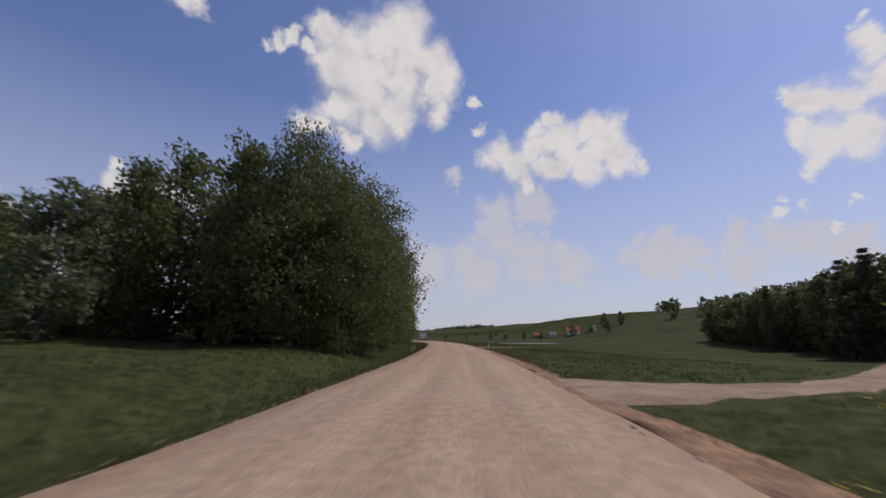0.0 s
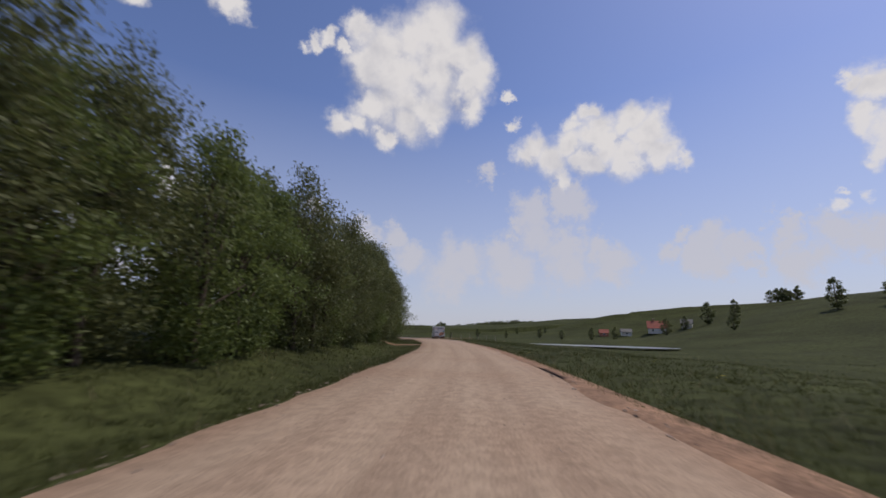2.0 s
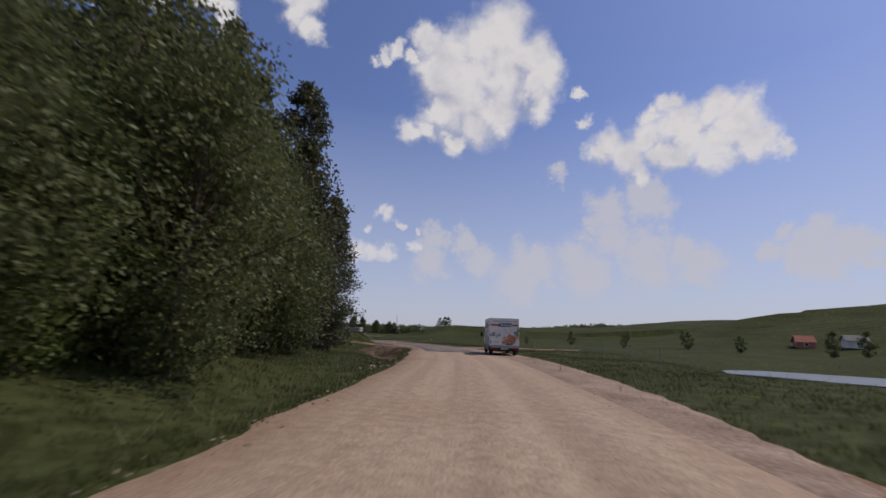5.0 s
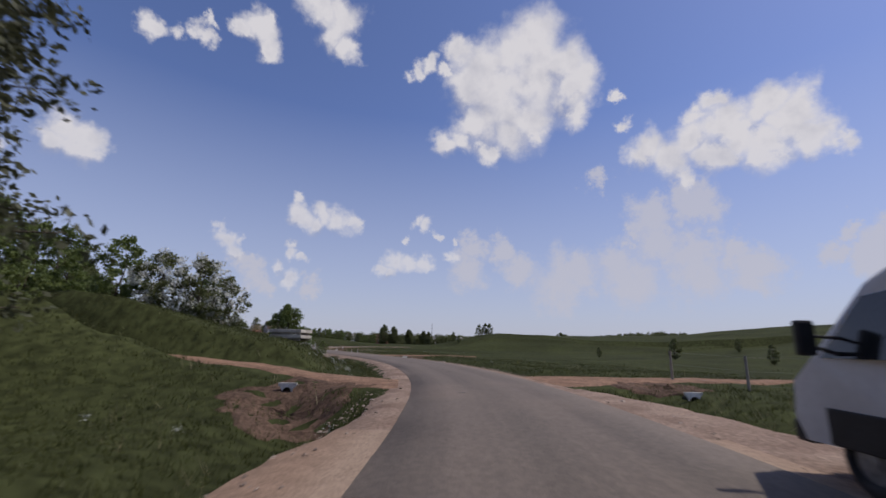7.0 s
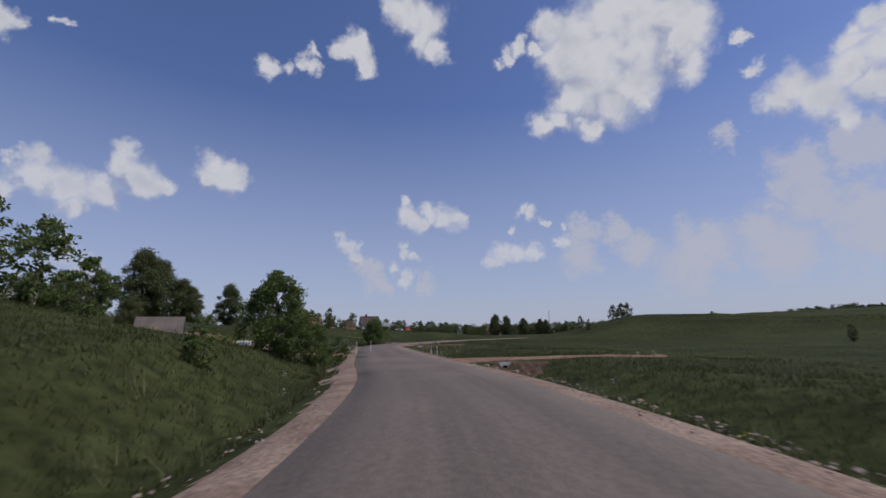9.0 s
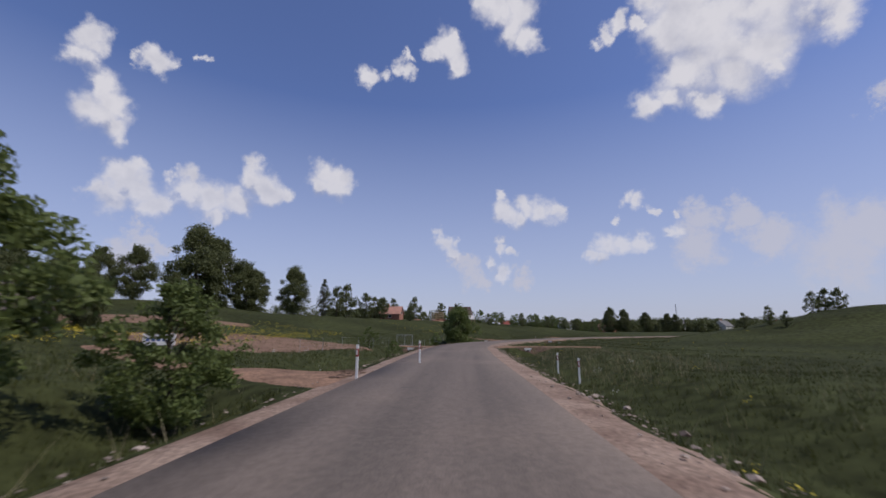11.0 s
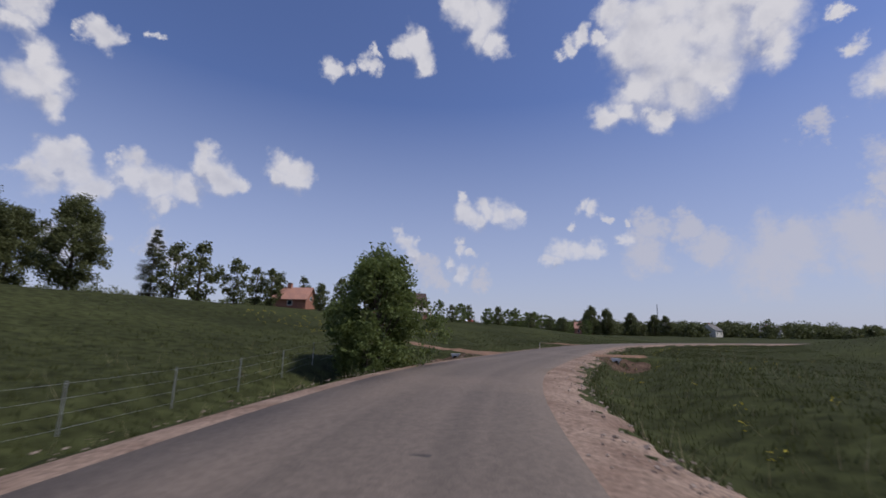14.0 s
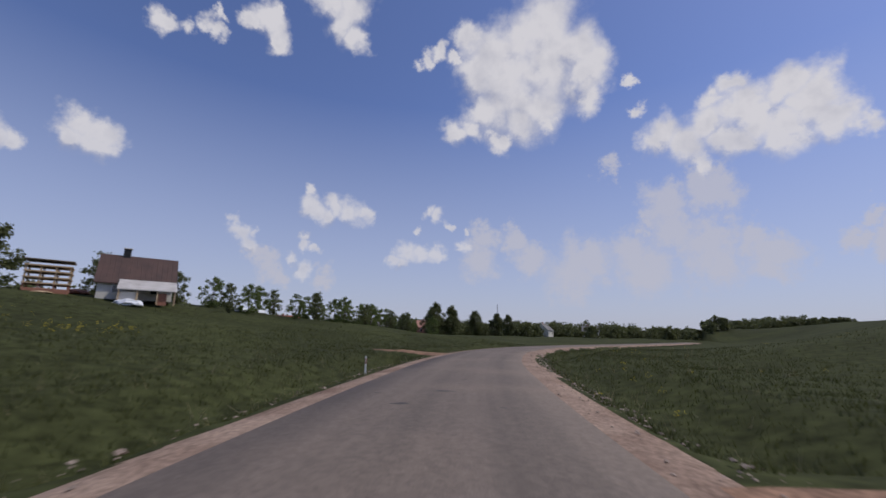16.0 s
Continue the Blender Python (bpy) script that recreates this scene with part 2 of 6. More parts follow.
# ---- materials ----
def material(name, colour, rough=0.8, metal=0.0, vary=0.25, scale=3.0, fine=40.0, bump=0.3, tint=None, spec=0.3, island=0.0, random_ob=0.0, coords="Object"):
    """A surface with stains at a large scale, grain at a fine scale and fine relief."""
    m = bpy.data.materials.new(name)
    m.use_nodes = True
    nt = m.node_tree
    b = nt.nodes["Principled BSDF"]
    L = nt.links.new
    b.inputs["Roughness"].default_value, b.inputs["Metallic"].default_value = rough, metal
    b.inputs["Specular IOR Level"].default_value = spec
    co = nt.nodes.new("ShaderNodeTexCoord")
    big, small = nt.nodes.new("ShaderNodeTexNoise"), nt.nodes.new("ShaderNodeTexNoise")
    for n, s, d in ((big, scale, 5.0), (small, fine, 4.0)):
        n.inputs["Scale"].default_value, n.inputs["Detail"].default_value = s, d
        L(co.outputs[coords], n.inputs["Vector"])
    mixed = nt.nodes.new("ShaderNodeMixRGB")
    t = tint or tuple(c * 0.6 for c in colour)
    mixed.inputs["Color1"].default_value, mixed.inputs["Color2"].default_value = (*colour, 1), (*t, 1)
    r = nt.nodes.new("ShaderNodeMapRange")
    r.inputs["From Min"].default_value, r.inputs["From Max"].default_value = 0.38, 0.68
    L(big.outputs["Fac"], r.inputs["Value"])
    L(r.outputs[0], mixed.inputs["Fac"])
    grain = nt.nodes.new("ShaderNodeMapRange")
    grain.inputs["From Min"].default_value, grain.inputs["From Max"].default_value = 0.3, 0.7
    grain.inputs["To Min"].default_value, grain.inputs["To Max"].default_value = 1 - vary, 1 + vary
    L(small.outputs["Fac"], grain.inputs["Value"])
    value = grain.outputs[0]
    if island or random_ob:
        src = nt.nodes.new("ShaderNodeNewGeometry") if island else nt.nodes.new("ShaderNodeObjectInfo")
        k = nt.nodes.new("ShaderNodeMapRange")
        amount = island or random_ob
        k.inputs["To Min"].default_value, k.inputs["To Max"].default_value = 1 - amount, 1 + amount
        L(src.outputs["Random Per Island" if island else "Random"], k.inputs["Value"])
        mul = nt.nodes.new("ShaderNodeMath")
        mul.operation = "MULTIPLY"
        L(value, mul.inputs[0])
        L(k.outputs[0], mul.inputs[1])
        value = mul.outputs[0]
    final = nt.nodes.new("ShaderNodeVectorMath")
    final.operation = "SCALE"
    L(mixed.outputs["Color"], final.inputs[0])
    L(value, final.inputs["Scale"])
    L(final.outputs[0], b.inputs["Base Color"])
    if bump:
        bp = nt.nodes.new("ShaderNodeBump")
        bp.inputs["Strength"].default_value, bp.inputs["Distance"].default_value = bump, 0.02
        L(small.outputs["Fac"], bp.inputs["Height"])
        L(bp.outputs[0], b.inputs["Normal"])
    return m


def road_material(name, colour, tint, dust, rough, spec, wheel, dusty, fine, bump):
    """A carriageway: streaks along the way, worn wheel tracks, dust on the crown and the edges, fine grain."""
    m = bpy.data.materials.new(name)
    m.use_nodes = True
    nt = m.node_tree
    L = nt.links.new
    b = nt.nodes["Principled BSDF"]
    b.inputs["Roughness"].default_value, b.inputs["Specular IOR Level"].default_value = rough, spec
    uv, co = nt.nodes.new("ShaderNodeUVMap"), nt.nodes.new("ShaderNodeTexCoord")
    uv.uv_map = "along_road"
    sep = nt.nodes.new("ShaderNodeSeparateXYZ")
    L(uv.outputs[0], sep.inputs[0])

    def calc(op, a, bb, c=None):
        n = nt.nodes.new("ShaderNodeMath")
        n.operation = op
        for k, val in enumerate((a, bb, c)):
            if val is None:
                continue
            if isinstance(val, (int, float)):
                n.inputs[k].default_value = val
            else:
                L(val, n.inputs[k])
        return n.outputs[0]

    def noisy(vec, scale, detail=4.0, stretch=None):
        n = nt.nodes.new("ShaderNodeTexNoise")
        n.inputs["Scale"].default_value, n.inputs["Detail"].default_value = scale, detail
        if stretch:
            k = nt.nodes.new("ShaderNodeMapping")
            k.inputs["Scale"].default_value = stretch
            L(vec, k.inputs["Vector"])
            vec = k.outputs[0]
        L(vec, n.inputs["Vector"])
        return n.outputs["Fac"]

    def span(val, a, bb, c, d):
        n = nt.nodes.new("ShaderNodeMapRange")
        n.interpolation_type = "SMOOTHSTEP"
        for k, q in zip(("From Min", "From Max", "To Min", "To Max"), (a, bb, c, d)):
            n.inputs[k].default_value = q
        L(val, n.inputs["Value"])
        return n.outputs[0]

    streak = noisy(uv.outputs[0], 1.0, 5.0, (2.6, 0.06, 1))
    patch = noisy(co.outputs["Object"], 0.22, 4.0)
    grain = noisy(co.outputs["Object"], fine, 6.0)
    lumps = noisy(co.outputs["Object"], fine * 0.16, 5.0)
    wob = calc("MULTIPLY_ADD", streak, 0.7, sep.outputs["X"])
    track = calc("COSINE", calc("MULTIPLY", wob, math.tau / wheel), 0)
    mixed = nt.nodes.new("ShaderNodeMixRGB")
    mixed.inputs["Color1"].default_value, mixed.inputs["Color2"].default_value = (*colour, 1), (*tint, 1)
    L(span(calc("MULTIPLY_ADD", track, 0.13, streak), 0.2, 0.85, 0, 1), mixed.inputs["Fac"])
    side = calc("ABSOLUTE", sep.outputs["X"], 0)
    edge = span(calc("MULTIPLY_ADD", patch, 1.6, side), dusty, dusty + 1.1, 0, 1)
    mid = calc("MULTIPLY", span(patch, 0.45, 0.7, 0, 0.5), 1.0)
    d = nt.nodes.new("ShaderNodeMixRGB")
    d.inputs["Color2"].default_value = (*dust, 1)
    L(mixed.outputs["Color"], d.inputs["Color1"])
    L(calc("MAXIMUM", edge, mid), d.inputs["Fac"])
    v = nt.nodes.new("ShaderNodeVectorMath")
    v.operation = "SCALE"
    L(d.outputs["Color"], v.inputs[0])
    L(calc("MULTIPLY", span(grain, 0.3, 0.7, 0.78, 1.2), span(lumps, 0.3, 0.7, 0.88, 1.12)), v.inputs["Scale"])
    L(v.outputs[0], b.inputs["Base Color"])
    bp = nt.nodes.new("ShaderNodeBump")
    bp.inputs["Strength"].default_value, bp.inputs["Distance"].default_value = bump, 0.015
    L(calc("ADD", grain, lumps), bp.inputs["Height"])
    L(bp.outputs[0], b.inputs["Normal"])
    return m


def leaf_material(name, colour, tint, through_light=0.35):
    """Leaves: every leaf a little different, light shining through."""
    m = bpy.data.materials.new(name)
    m.use_nodes = True
    nt = m.node_tree
    L = nt.links.new
    b = nt.nodes["Principled BSDF"]
    out = nt.nodes["Material Output"]
    geo, ob = nt.nodes.new("ShaderNodeNewGeometry"), nt.nodes.new("ShaderNodeObjectInfo")
    mixed = nt.nodes.new("ShaderNodeMixRGB")
    mixed.inputs["Color1"].default_value, mixed.inputs["Color2"].default_value = (*colour, 1), (*tint, 1)
    avg = nt.nodes.new("ShaderNodeMath")
    avg.operation = "MULTIPLY_ADD"
    avg.inputs[1].default_value = 0.6
    half = nt.nodes.new("ShaderNodeMath")
    half.operation = "MULTIPLY"
    half.inputs[1].default_value = 0.4
    L(ob.outputs["Random"], half.inputs[0])
    L(geo.outputs["Random Per Island"], avg.inputs[0])
    L(half.outputs[0], avg.inputs[2])
    L(avg.outputs[0], mixed.inputs["Fac"])
    L(mixed.outputs["Color"], b.inputs["Base Color"])
    b.inputs["Roughness"].default_value, b.inputs["Specular IOR Level"].default_value = 0.55, 0.25
    tr = nt.nodes.new("ShaderNodeBsdfTranslucent")
    L(mixed.outputs["Color"], tr.inputs["Color"])
    ms = nt.nodes.new("ShaderNodeMixShader")
    ms.inputs["Fac"].default_value = through_light
    L(b.outputs[0], ms.inputs[1])
    L(tr.outputs[0], ms.inputs[2])
    L(ms.outputs[0], out.inputs["Surface"])
    return m


M_GRASS = material("meadow", (0.047, 0.053, 0.020), 0.95, tint=(0.031, 0.035, 0.014), scale=0.09, fine=2.2, vary=0.45, bump=0.6, spec=0.05)
M_GRAVEL = road_material("gravel_road", (0.355, 0.262, 0.192), (0.285, 0.203, 0.148), (0.28, 0.188, 0.132), 0.95, 0.1, 1.5, 3.0, 26, 0.35)
M_SHOULDER = material("shoulder_gravel", (0.29, 0.21, 0.16), 0.95, tint=(0.18, 0.12, 0.09), scale=0.8, fine=12, vary=0.35, bump=0.7, spec=0.1)
M_ASPHALT = road_material("asphalt", (0.158, 0.126, 0.103), (0.121, 0.098, 0.081), (0.216, 0.166, 0.129), 0.85, 0.25, 1.7, 2.75, 70, 0.2)
M_EARTH = material("bare_earth", (0.27, 0.165, 0.11), 0.95, tint=(0.16, 0.10, 0.07), scale=1.2, fine=9, vary=0.35, bump=0.8, spec=0.05)
M_FIELD = material("ploughed_field", (0.21, 0.135, 0.095), 0.95, tint=(0.16, 0.10, 0.07), scale=0.5, fine=6, vary=0.3, bump=0.8, spec=0.05)
M_STONE = material("loose_stone", (0.29, 0.235, 0.195), 0.9, tint=(0.20, 0.15, 0.12), scale=3, fine=30, vary=0.2, bump=0.3, island=0.35)
M_BARK = material("bark", (0.10, 0.078, 0.058), 0.95, scale=2, fine=22, vary=0.4, bump=0.8)
M_LEAF = leaf_material("broad_leaves", (0.092, 0.105, 0.042), (0.140, 0.152, 0.060), 0.4)
M_LEAF_PALE = leaf_material("pale_leaves", (0.10, 0.125, 0.065), (0.14, 0.16, 0.09))
M_LEAF_FRESH = leaf_material("fresh_leaves", (0.108, 0.142, 0.042), (0.155, 0.190, 0.060), 0.45)
M_NEEDLE = leaf_material("pine_needles", (0.062, 0.068, 0.038), (0.100, 0.102, 0.054), 0.25)
M_BLOSSOM = leaf_material("white_blossom", (0.55, 0.55, 0.50), (0.72, 0.72, 0.66), 0.3)
M_YELLOW = leaf_material("yellow_flowers", (0.55, 0.42, 0.03), (0.62, 0.52, 0.06), 0.2)
M_BLADE = leaf_material("grass_blades", (0.050, 0.058, 0.018), (0.096, 0.104, 0.032), 0.3)
M_DRY = leaf_material("dry_grass", (0.22, 0.19, 0.10), (0.30, 0.26, 0.15), 0.3)
M_CONCRETE = material("pale_concrete", (0.80, 0.78, 0.72), 0.9, tint=(0.46, 0.42, 0.36), scale=2.5, fine=30, vary=0.12, bump=0.3)
M_PIPE = material("black_pipe", (0.022, 0.021, 0.020), 0.95, fine=20)
M_WHITE = material("white_paint", (0.78, 0.78, 0.76), 0.45, tint=(0.66, 0.65, 0.61), scale=1.5, fine=20, vary=0.05, bump=0.05, spec=0.5)
M_BLACK = material("black_plastic", (0.025, 0.025, 0.027), 0.5, vary=0.2, fine=30, bump=0.05)
M_RED = material("red_reflector", (0.30, 0.03, 0.03), 0.35, vary=0.1, fine=30, bump=0.0, spec=0.6)
M_GREYWOOD = material("grey_wood", (0.30, 0.27, 0.23), 0.9, tint=(0.20, 0.175, 0.15), scale=3, fine=25, vary=0.3, bump=0.5)
M_STEEL = material("galvanised_steel", (0.42, 0.43, 0.43), 0.45, 0.7, vary=0.1, fine=30, bump=0.05)


# ---- building helpers ----
def mesh_of(bm, name, mat, smooth=False):
    me = bpy.data.meshes.new(name)
    bm.to_mesh(me)
    bm.free()
    me.materials.append(mat)
    if smooth:
        for p in me.polygons:
            p.use_smooth = True
    return me


def raw_mesh(name, verts, faces, mat, smooth=False):
    me = bpy.data.meshes.new(name)
    me.from_pydata(verts, [], faces)
    me.materials.append(mat)
    if smooth:
        me.polygons.foreach_set("use_smooth", [True] * len(me.polygons))
    me.update()
    return me


def part(name, bm, mat, parent, label="", smooth=False):
    """One mesh object under a thing or a part."""
    me = mesh_of(bm, name, mat, smooth) if isinstance(bm, bmesh.types.BMesh) else bm
    ob = new(name, me)
    ob.parent = parent
    if label:
        ob["label"] = label
    return ob


def box(bm, x0, x1, y0, y1, z0, z1, bevel=0.0):
    r = bmesh.ops.create_cube(bm, size=1.0, matrix=Matrix.LocRotScale(((x0 + x1) / 2, (y0 + y1) / 2, (z0 + z1) / 2), None, (x1 - x0, y1 - y0, z1 - z0)))
    if bevel:
        es = list({e for v in r["verts"] for e in v.link_edges})
        bmesh.ops.bevel(bm, geom=es, offset=bevel, segments=2, affect="EDGES", profile=0.6)
    return r["verts"]


def boxed(*args, **kw):
    bm = bmesh.new()
    box(bm, *args, **kw)
    return bm


def tube(bm, a, b, ra, rb=None, n=8, caps=True):
    """A tapered bar from a to b."""
    a, b = Vector(a), Vector(b)
    rb = ra if rb is None else rb
    turn = (b - a).to_track_quat("Z", "Y").to_matrix()
    rings = []
    for c, r in ((a, ra), (b, rb)):
        rings.append([bm.verts.new(c + turn @ Vector((r * math.cos(k * math.tau / n), r * math.sin(k * math.tau / n), 0))) for k in range(n)])
    for k in range(n):
        bm.faces.new((rings[0][k], rings[0][(k + 1) % n], rings[1][(k + 1) % n], rings[1][k]))
    if caps:
        bm.faces.new(rings[0][::-1])
        bm.faces.new(rings[1])


def thing(name, label, category, group="", at=(0, 0, 0), turn=0.0, size=1.0, kind=""):
    ob = new(name)
    ob.empty_display_size = 0.2
    ob.location, ob.rotation_euler, ob.scale = at, (0, 0, radians(turn)), (size, size, size)
    return tagged(ob, label, category, group, kind)


# ---- the road's line and the lie of the land ----
LINE = [(-1.8, -60), (-1.5, -40), (-1.1, -20), (-0.4, 0), (0.3, 15), (0.9, 30), (1.1, 57), (0.5, 80), (-0.9, 99.5), (-3.1, 116.6), (-6.1, 131.9), (-9.6, 146.1),
        (-14.2, 159.3), (-20.4, 170.5), (-27.95, 180.0), (-36.7, 188.3), (-45.7, 197.1), (-55.0, 206.3), (-64.1, 216.1), (-71.7, 227.5), (-76.5, 240.7),
        (-80.2, 253), (-83, 265), (-84.5, 278), (-83.5, 292), (-80, 306), (-74, 325), (-66, 350), (-57, 380), (-49, 412)]


def smooth_line(pts, step=1.0):
    """Catmull-Rom through the points, evenly spaced."""
    p = np.array(pts, float)
    p = np.vstack([2 * p[0] - p[1], p, 2 * p[-1] - p[-2]])
    out = []
    for i in range(1, len(p) - 2):
        for t in np.linspace(0, 1, 24, endpoint=False):
            a, b, c, d = p[i - 1:i + 3]
            out.append(0.5 * (2 * b + (c - a) * t + (2 * a - 5 * b + 4 * c - d) * t * t + (3 * b - a - 3 * c + d) * t ** 3))
    out = np.array(out + [p[-2]])
    s = np.r_[0, np.cumsum(np.hypot(*np.diff(out, axis=0).T))]
    k = np.arange(0, s[-1], step)
    return np.stack([np.interp(k, s, out[:, 0]), np.interp(k, s, out[:, 1])], 1)


ROAD = smooth_line(LINE)
ROAD_T = np.gradient(ROAD, axis=0)
ROAD_T /= np.linalg.norm(ROAD_T, axis=1)[:, None]
ROAD_N = np.stack([ROAD_T[:, 1], -ROAD_T[:, 0]], 1)      # to the right
S0 = int(np.argmin(np.hypot(ROAD[:, 0] + 0.4, ROAD[:, 1])))
S_PAVED = int(np.argmin(np.hypot(ROAD[:, 0] + 11.2, ROAD[:, 1] - 150.2))) - S0   # the asphalt begins here


def at_road(s, u):
    """The point s metres along the road from the start, u metres to the right of its middle."""
    i = min(max(s + S0, 0), len(ROAD) - 1)
    j = int(i)
    k = min(j + 1, len(ROAD) - 1)
    f = i - j
    c, n = ROAD[j] * (1 - f) + ROAD[k] * f, ROAD_N[j] * (1 - f) + ROAD_N[k] * f
    return float(c[0] + n[0] * u), float(c[1] + n[1] * u)


def road_heading(s):
    t = ROAD_T[int(min(max(s + S0, 0), len(ROAD) - 1))]
    return math.degrees(math.atan2(-t[0], t[1]))


def road_coords(x, y):
    """Way along and sideways offset (right is positive) of points."""
    x, y = np.asarray(x, float).ravel(), np.asarray(y, float).ravel()
    s, u = np.empty(len(x)), np.empty(len(x))
    for k in range(0, len(x), 20000):
        d = (x[k:k + 20000, None] - ROAD[None, :, 0]) ** 2 + (y[k:k + 20000, None] - ROAD[None, :, 1]) ** 2
        i = d.argmin(1)
        dx, dy = x[k:k + 20000] - ROAD[i, 0], y[k:k + 20000] - ROAD[i, 1]
        side = dx * ROAD_N[i, 0] + dy * ROAD_N[i, 1]
        s[k:k + 20000] = i - S0 + dx * ROAD_T[i, 0] + dy * ROAD_T[i, 1]
        u[k:k + 20000] = np.where(side >= 0, 1, -1) * np.sqrt(d[np.arange(len(i)), i])
    return s, u


def step(a, b, x):
    t = np.clip((x - a) / (b - a), 0, 1)
    return t * t * (3 - 2 * t)


# earth tracks that leave the road: points, width where they leave and further out
TRACKS = {
    "field_track": ([(1.0, 12.0), (5, 11.3), (9, 11.6), (14, 14), (24, 22), (40, 33)], 7.5, 1.8),
    "field_spur": ([(2.0, 58), (5.5, 56.5), (9, 55.5), (12, 55)], 4.5, 1.0),
    "wood_track": ([(-1.5, 105.5), (-5, 104.5), (-8.5, 103.5), (-12, 102)], 3.0, 1.2),
    "hill_track": ([(-13.0, 158.6), (-17, 159.4), (-21, 160.0), (-26, 160.3), (-34, 160), (-44, 159), (-54, 158)], 5.0, 2.0),
    "gate_track": ([(-13.6, 163.5), (-9.8, 166.6), (-6, 169), (0, 172)], 5.0, 2.0),
    "meadow_track": ([(-35.2, 188.8), (-31.2, 192.6), (-28.2, 194.8), (-24.5, 197.0)], 4.6, 1.4),
    "garden_track": ([(-46, 196), (-50, 194), (-54, 192), (-60, 190)], 4.5, 1.8),
    "fence_track": ([(-61.8, 215.0), (-65.4, 214.2), (-68.5, 213.2), (-70.5, 212.6)], 4.5, 1.4),
    "lower_track": ([(-62.7, 216.8), (-59.4, 220.3), (-56.8, 222.4), (-54.3, 224)], 4.5, 1.4),
    "house_track": ([(-76.4, 239.5), (-81, 240.5), (-86, 241.0), (-91, 241.0)], 5.0, 1.6),
    "right_track": ([(-77.4, 242.5), (-74, 244.8), (-71.5, 246.2)], 4.5, 1.6),
    "far_track": ([(-82, 266), (-87, 268), (-93, 271)], 4.5, 1.8),
}
TRACK_LINES = {k: (smooth_line(p, 0.7), w0, w1) for k, (p, w0, w1) in TRACKS.items()}


def track_cover(x, y):
    """How much of a track lies at a point, 0 to 1."""
    best = np.zeros(len(x))
    for line, w0, w1 in TRACK_LINES.values():
        near = (x > line[:, 0].min() - 8) & (x < line[:, 0].max() + 8) & (y > line[:, 1].min() - 8) & (y < line[:, 1].max() + 8)
        if not near.any():
            continue
        d = np.hypot(x[near, None] - line[None, :, 0], y[near, None] - line[None, :, 1])
        i = d.argmin(1)
        half = (w1 + (w0 - w1) * np.exp(-(i * 0.7 / 5.0) ** 2)) / 2
        best[near] = np.maximum(best[near], 1 - step(0, 1.6, d.min(1) - half - 0.3))
    return best


def land(x, y, s=None, u=None):
    """Height of the ground."""
    x, y = np.asarray(x, float).ravel(), np.asarray(y, float).ravel()
    if s is None:
        s, u = road_coords(x, y)
    a = np.abs(u)
    paved = step(S_PAVED - 12, S_PAVED + 4, s)
    left, right = u < 0, u >= 0
    # ditches, deeper beside the asphalt
    ditch = -(0.18 + 0.5 * paved) * step(3.2, 4.6, a) * (1 - step(5.2, 8.0, a))
    z = -0.07 + ditch
    wood = 1 - step(120, 150, s)
    falls = 1 - 0.85 * step(298, 350, s)
    z = z + left * falls * ((0.75 * wood) * step(5, 10, a) + (1.0 - 0.4 * wood) * step(6, 30, a) + (1.2 - 0.3 * step(200, 215, s)) * step(18, 58, a) + 2.6 * step(222, 250, s) * step(6, 42, a) + 7 * step(80, 320, a))
    z = z + left * step(157, 171, s) * (1 - 0.85 * step(206, 226, s)) * (1.45 * step(3.9, 8.8, a) * (1 - step(190, 214, s)) + 1.9 * step(7, 22, a))
    ridge = 20.0 - 18.0 * step(148, 222, s)
    z = z + right * (-0.9 * step(6, 30, a) * (1 - 0.5 * paved) + ridge * step(38, 185, a) + 10 * step(250, 900, a) * (1 - step(120, 260, s)))
    z = z - 1.0 * np.exp(-(((x - 21) * 0.79 - (y - 145) * 0.61) / 17) ** 2 - (((x - 21) * 0.61 + (y - 145) * 0.79) / 6.5) ** 2)
    z = z - right * 3.6 * np.exp(-((x - 58) / 24) ** 2 - ((y - 212) / 24) ** 2)
    z = z + right * 8.8 * step(-45, 75, x) * step(235, 345, y)
    z = z + right * 5.6 * step(11, 46, a) * step(258, 305, s) * (1 - 0.6 * step(46, 90, a))
    z = z + left * 1.7 * np.exp(-((x + 122) / 20) ** 2 - ((y - 194) / 16) ** 2)
    z = z - left * 1.3 * np.exp(-((x + 29) / 13) ** 2 - ((y - 153.5) / 6.5) ** 2)
    far = np.hypot(x + 40, y - 130)
    z = z + 7 * step(500, 1600, far)
    z = z + (0.10 * np.sin(x * 0.31 + y * 0.12) + 0.08 * np.sin(y * 0.43 - x * 0.21)) * step(5, 14, a)
    tr = track_cover(x, y) * (a < 30)
    gentle = left & ((s > 140) & (s < 190) | (s > 240) & (s < 290))
    z = np.where(gentle & (tr > 0.02), np.minimum(z, np.maximum(0.05 * (a - 4), -0.06) + 3 * (1 - tr)), z)
    return z * (1 - tr) + tr * np.where(a < 7, -0.06 + 0.05 * np.maximum(a - 5, 0) * left * step(143, 155, s), np.maximum(z, -0.06))


def land_at(x, y):
    return float(land([x], [y])[0])


def grow(a, b, fine, limit):
    """Grid lines: evenly spaced from a to b, wider and wider out to the limit."""
    mid = list(np.arange(a, b, fine))
    up, down, d = [], [], fine
    while (up[-1] if up else b) < limit:
        d *= 1.22
        up.append((up[-1] if up else b) + d)
        down.append((down[-1] if down else a) - d)
    return np.array(down[::-1] + mid + up)


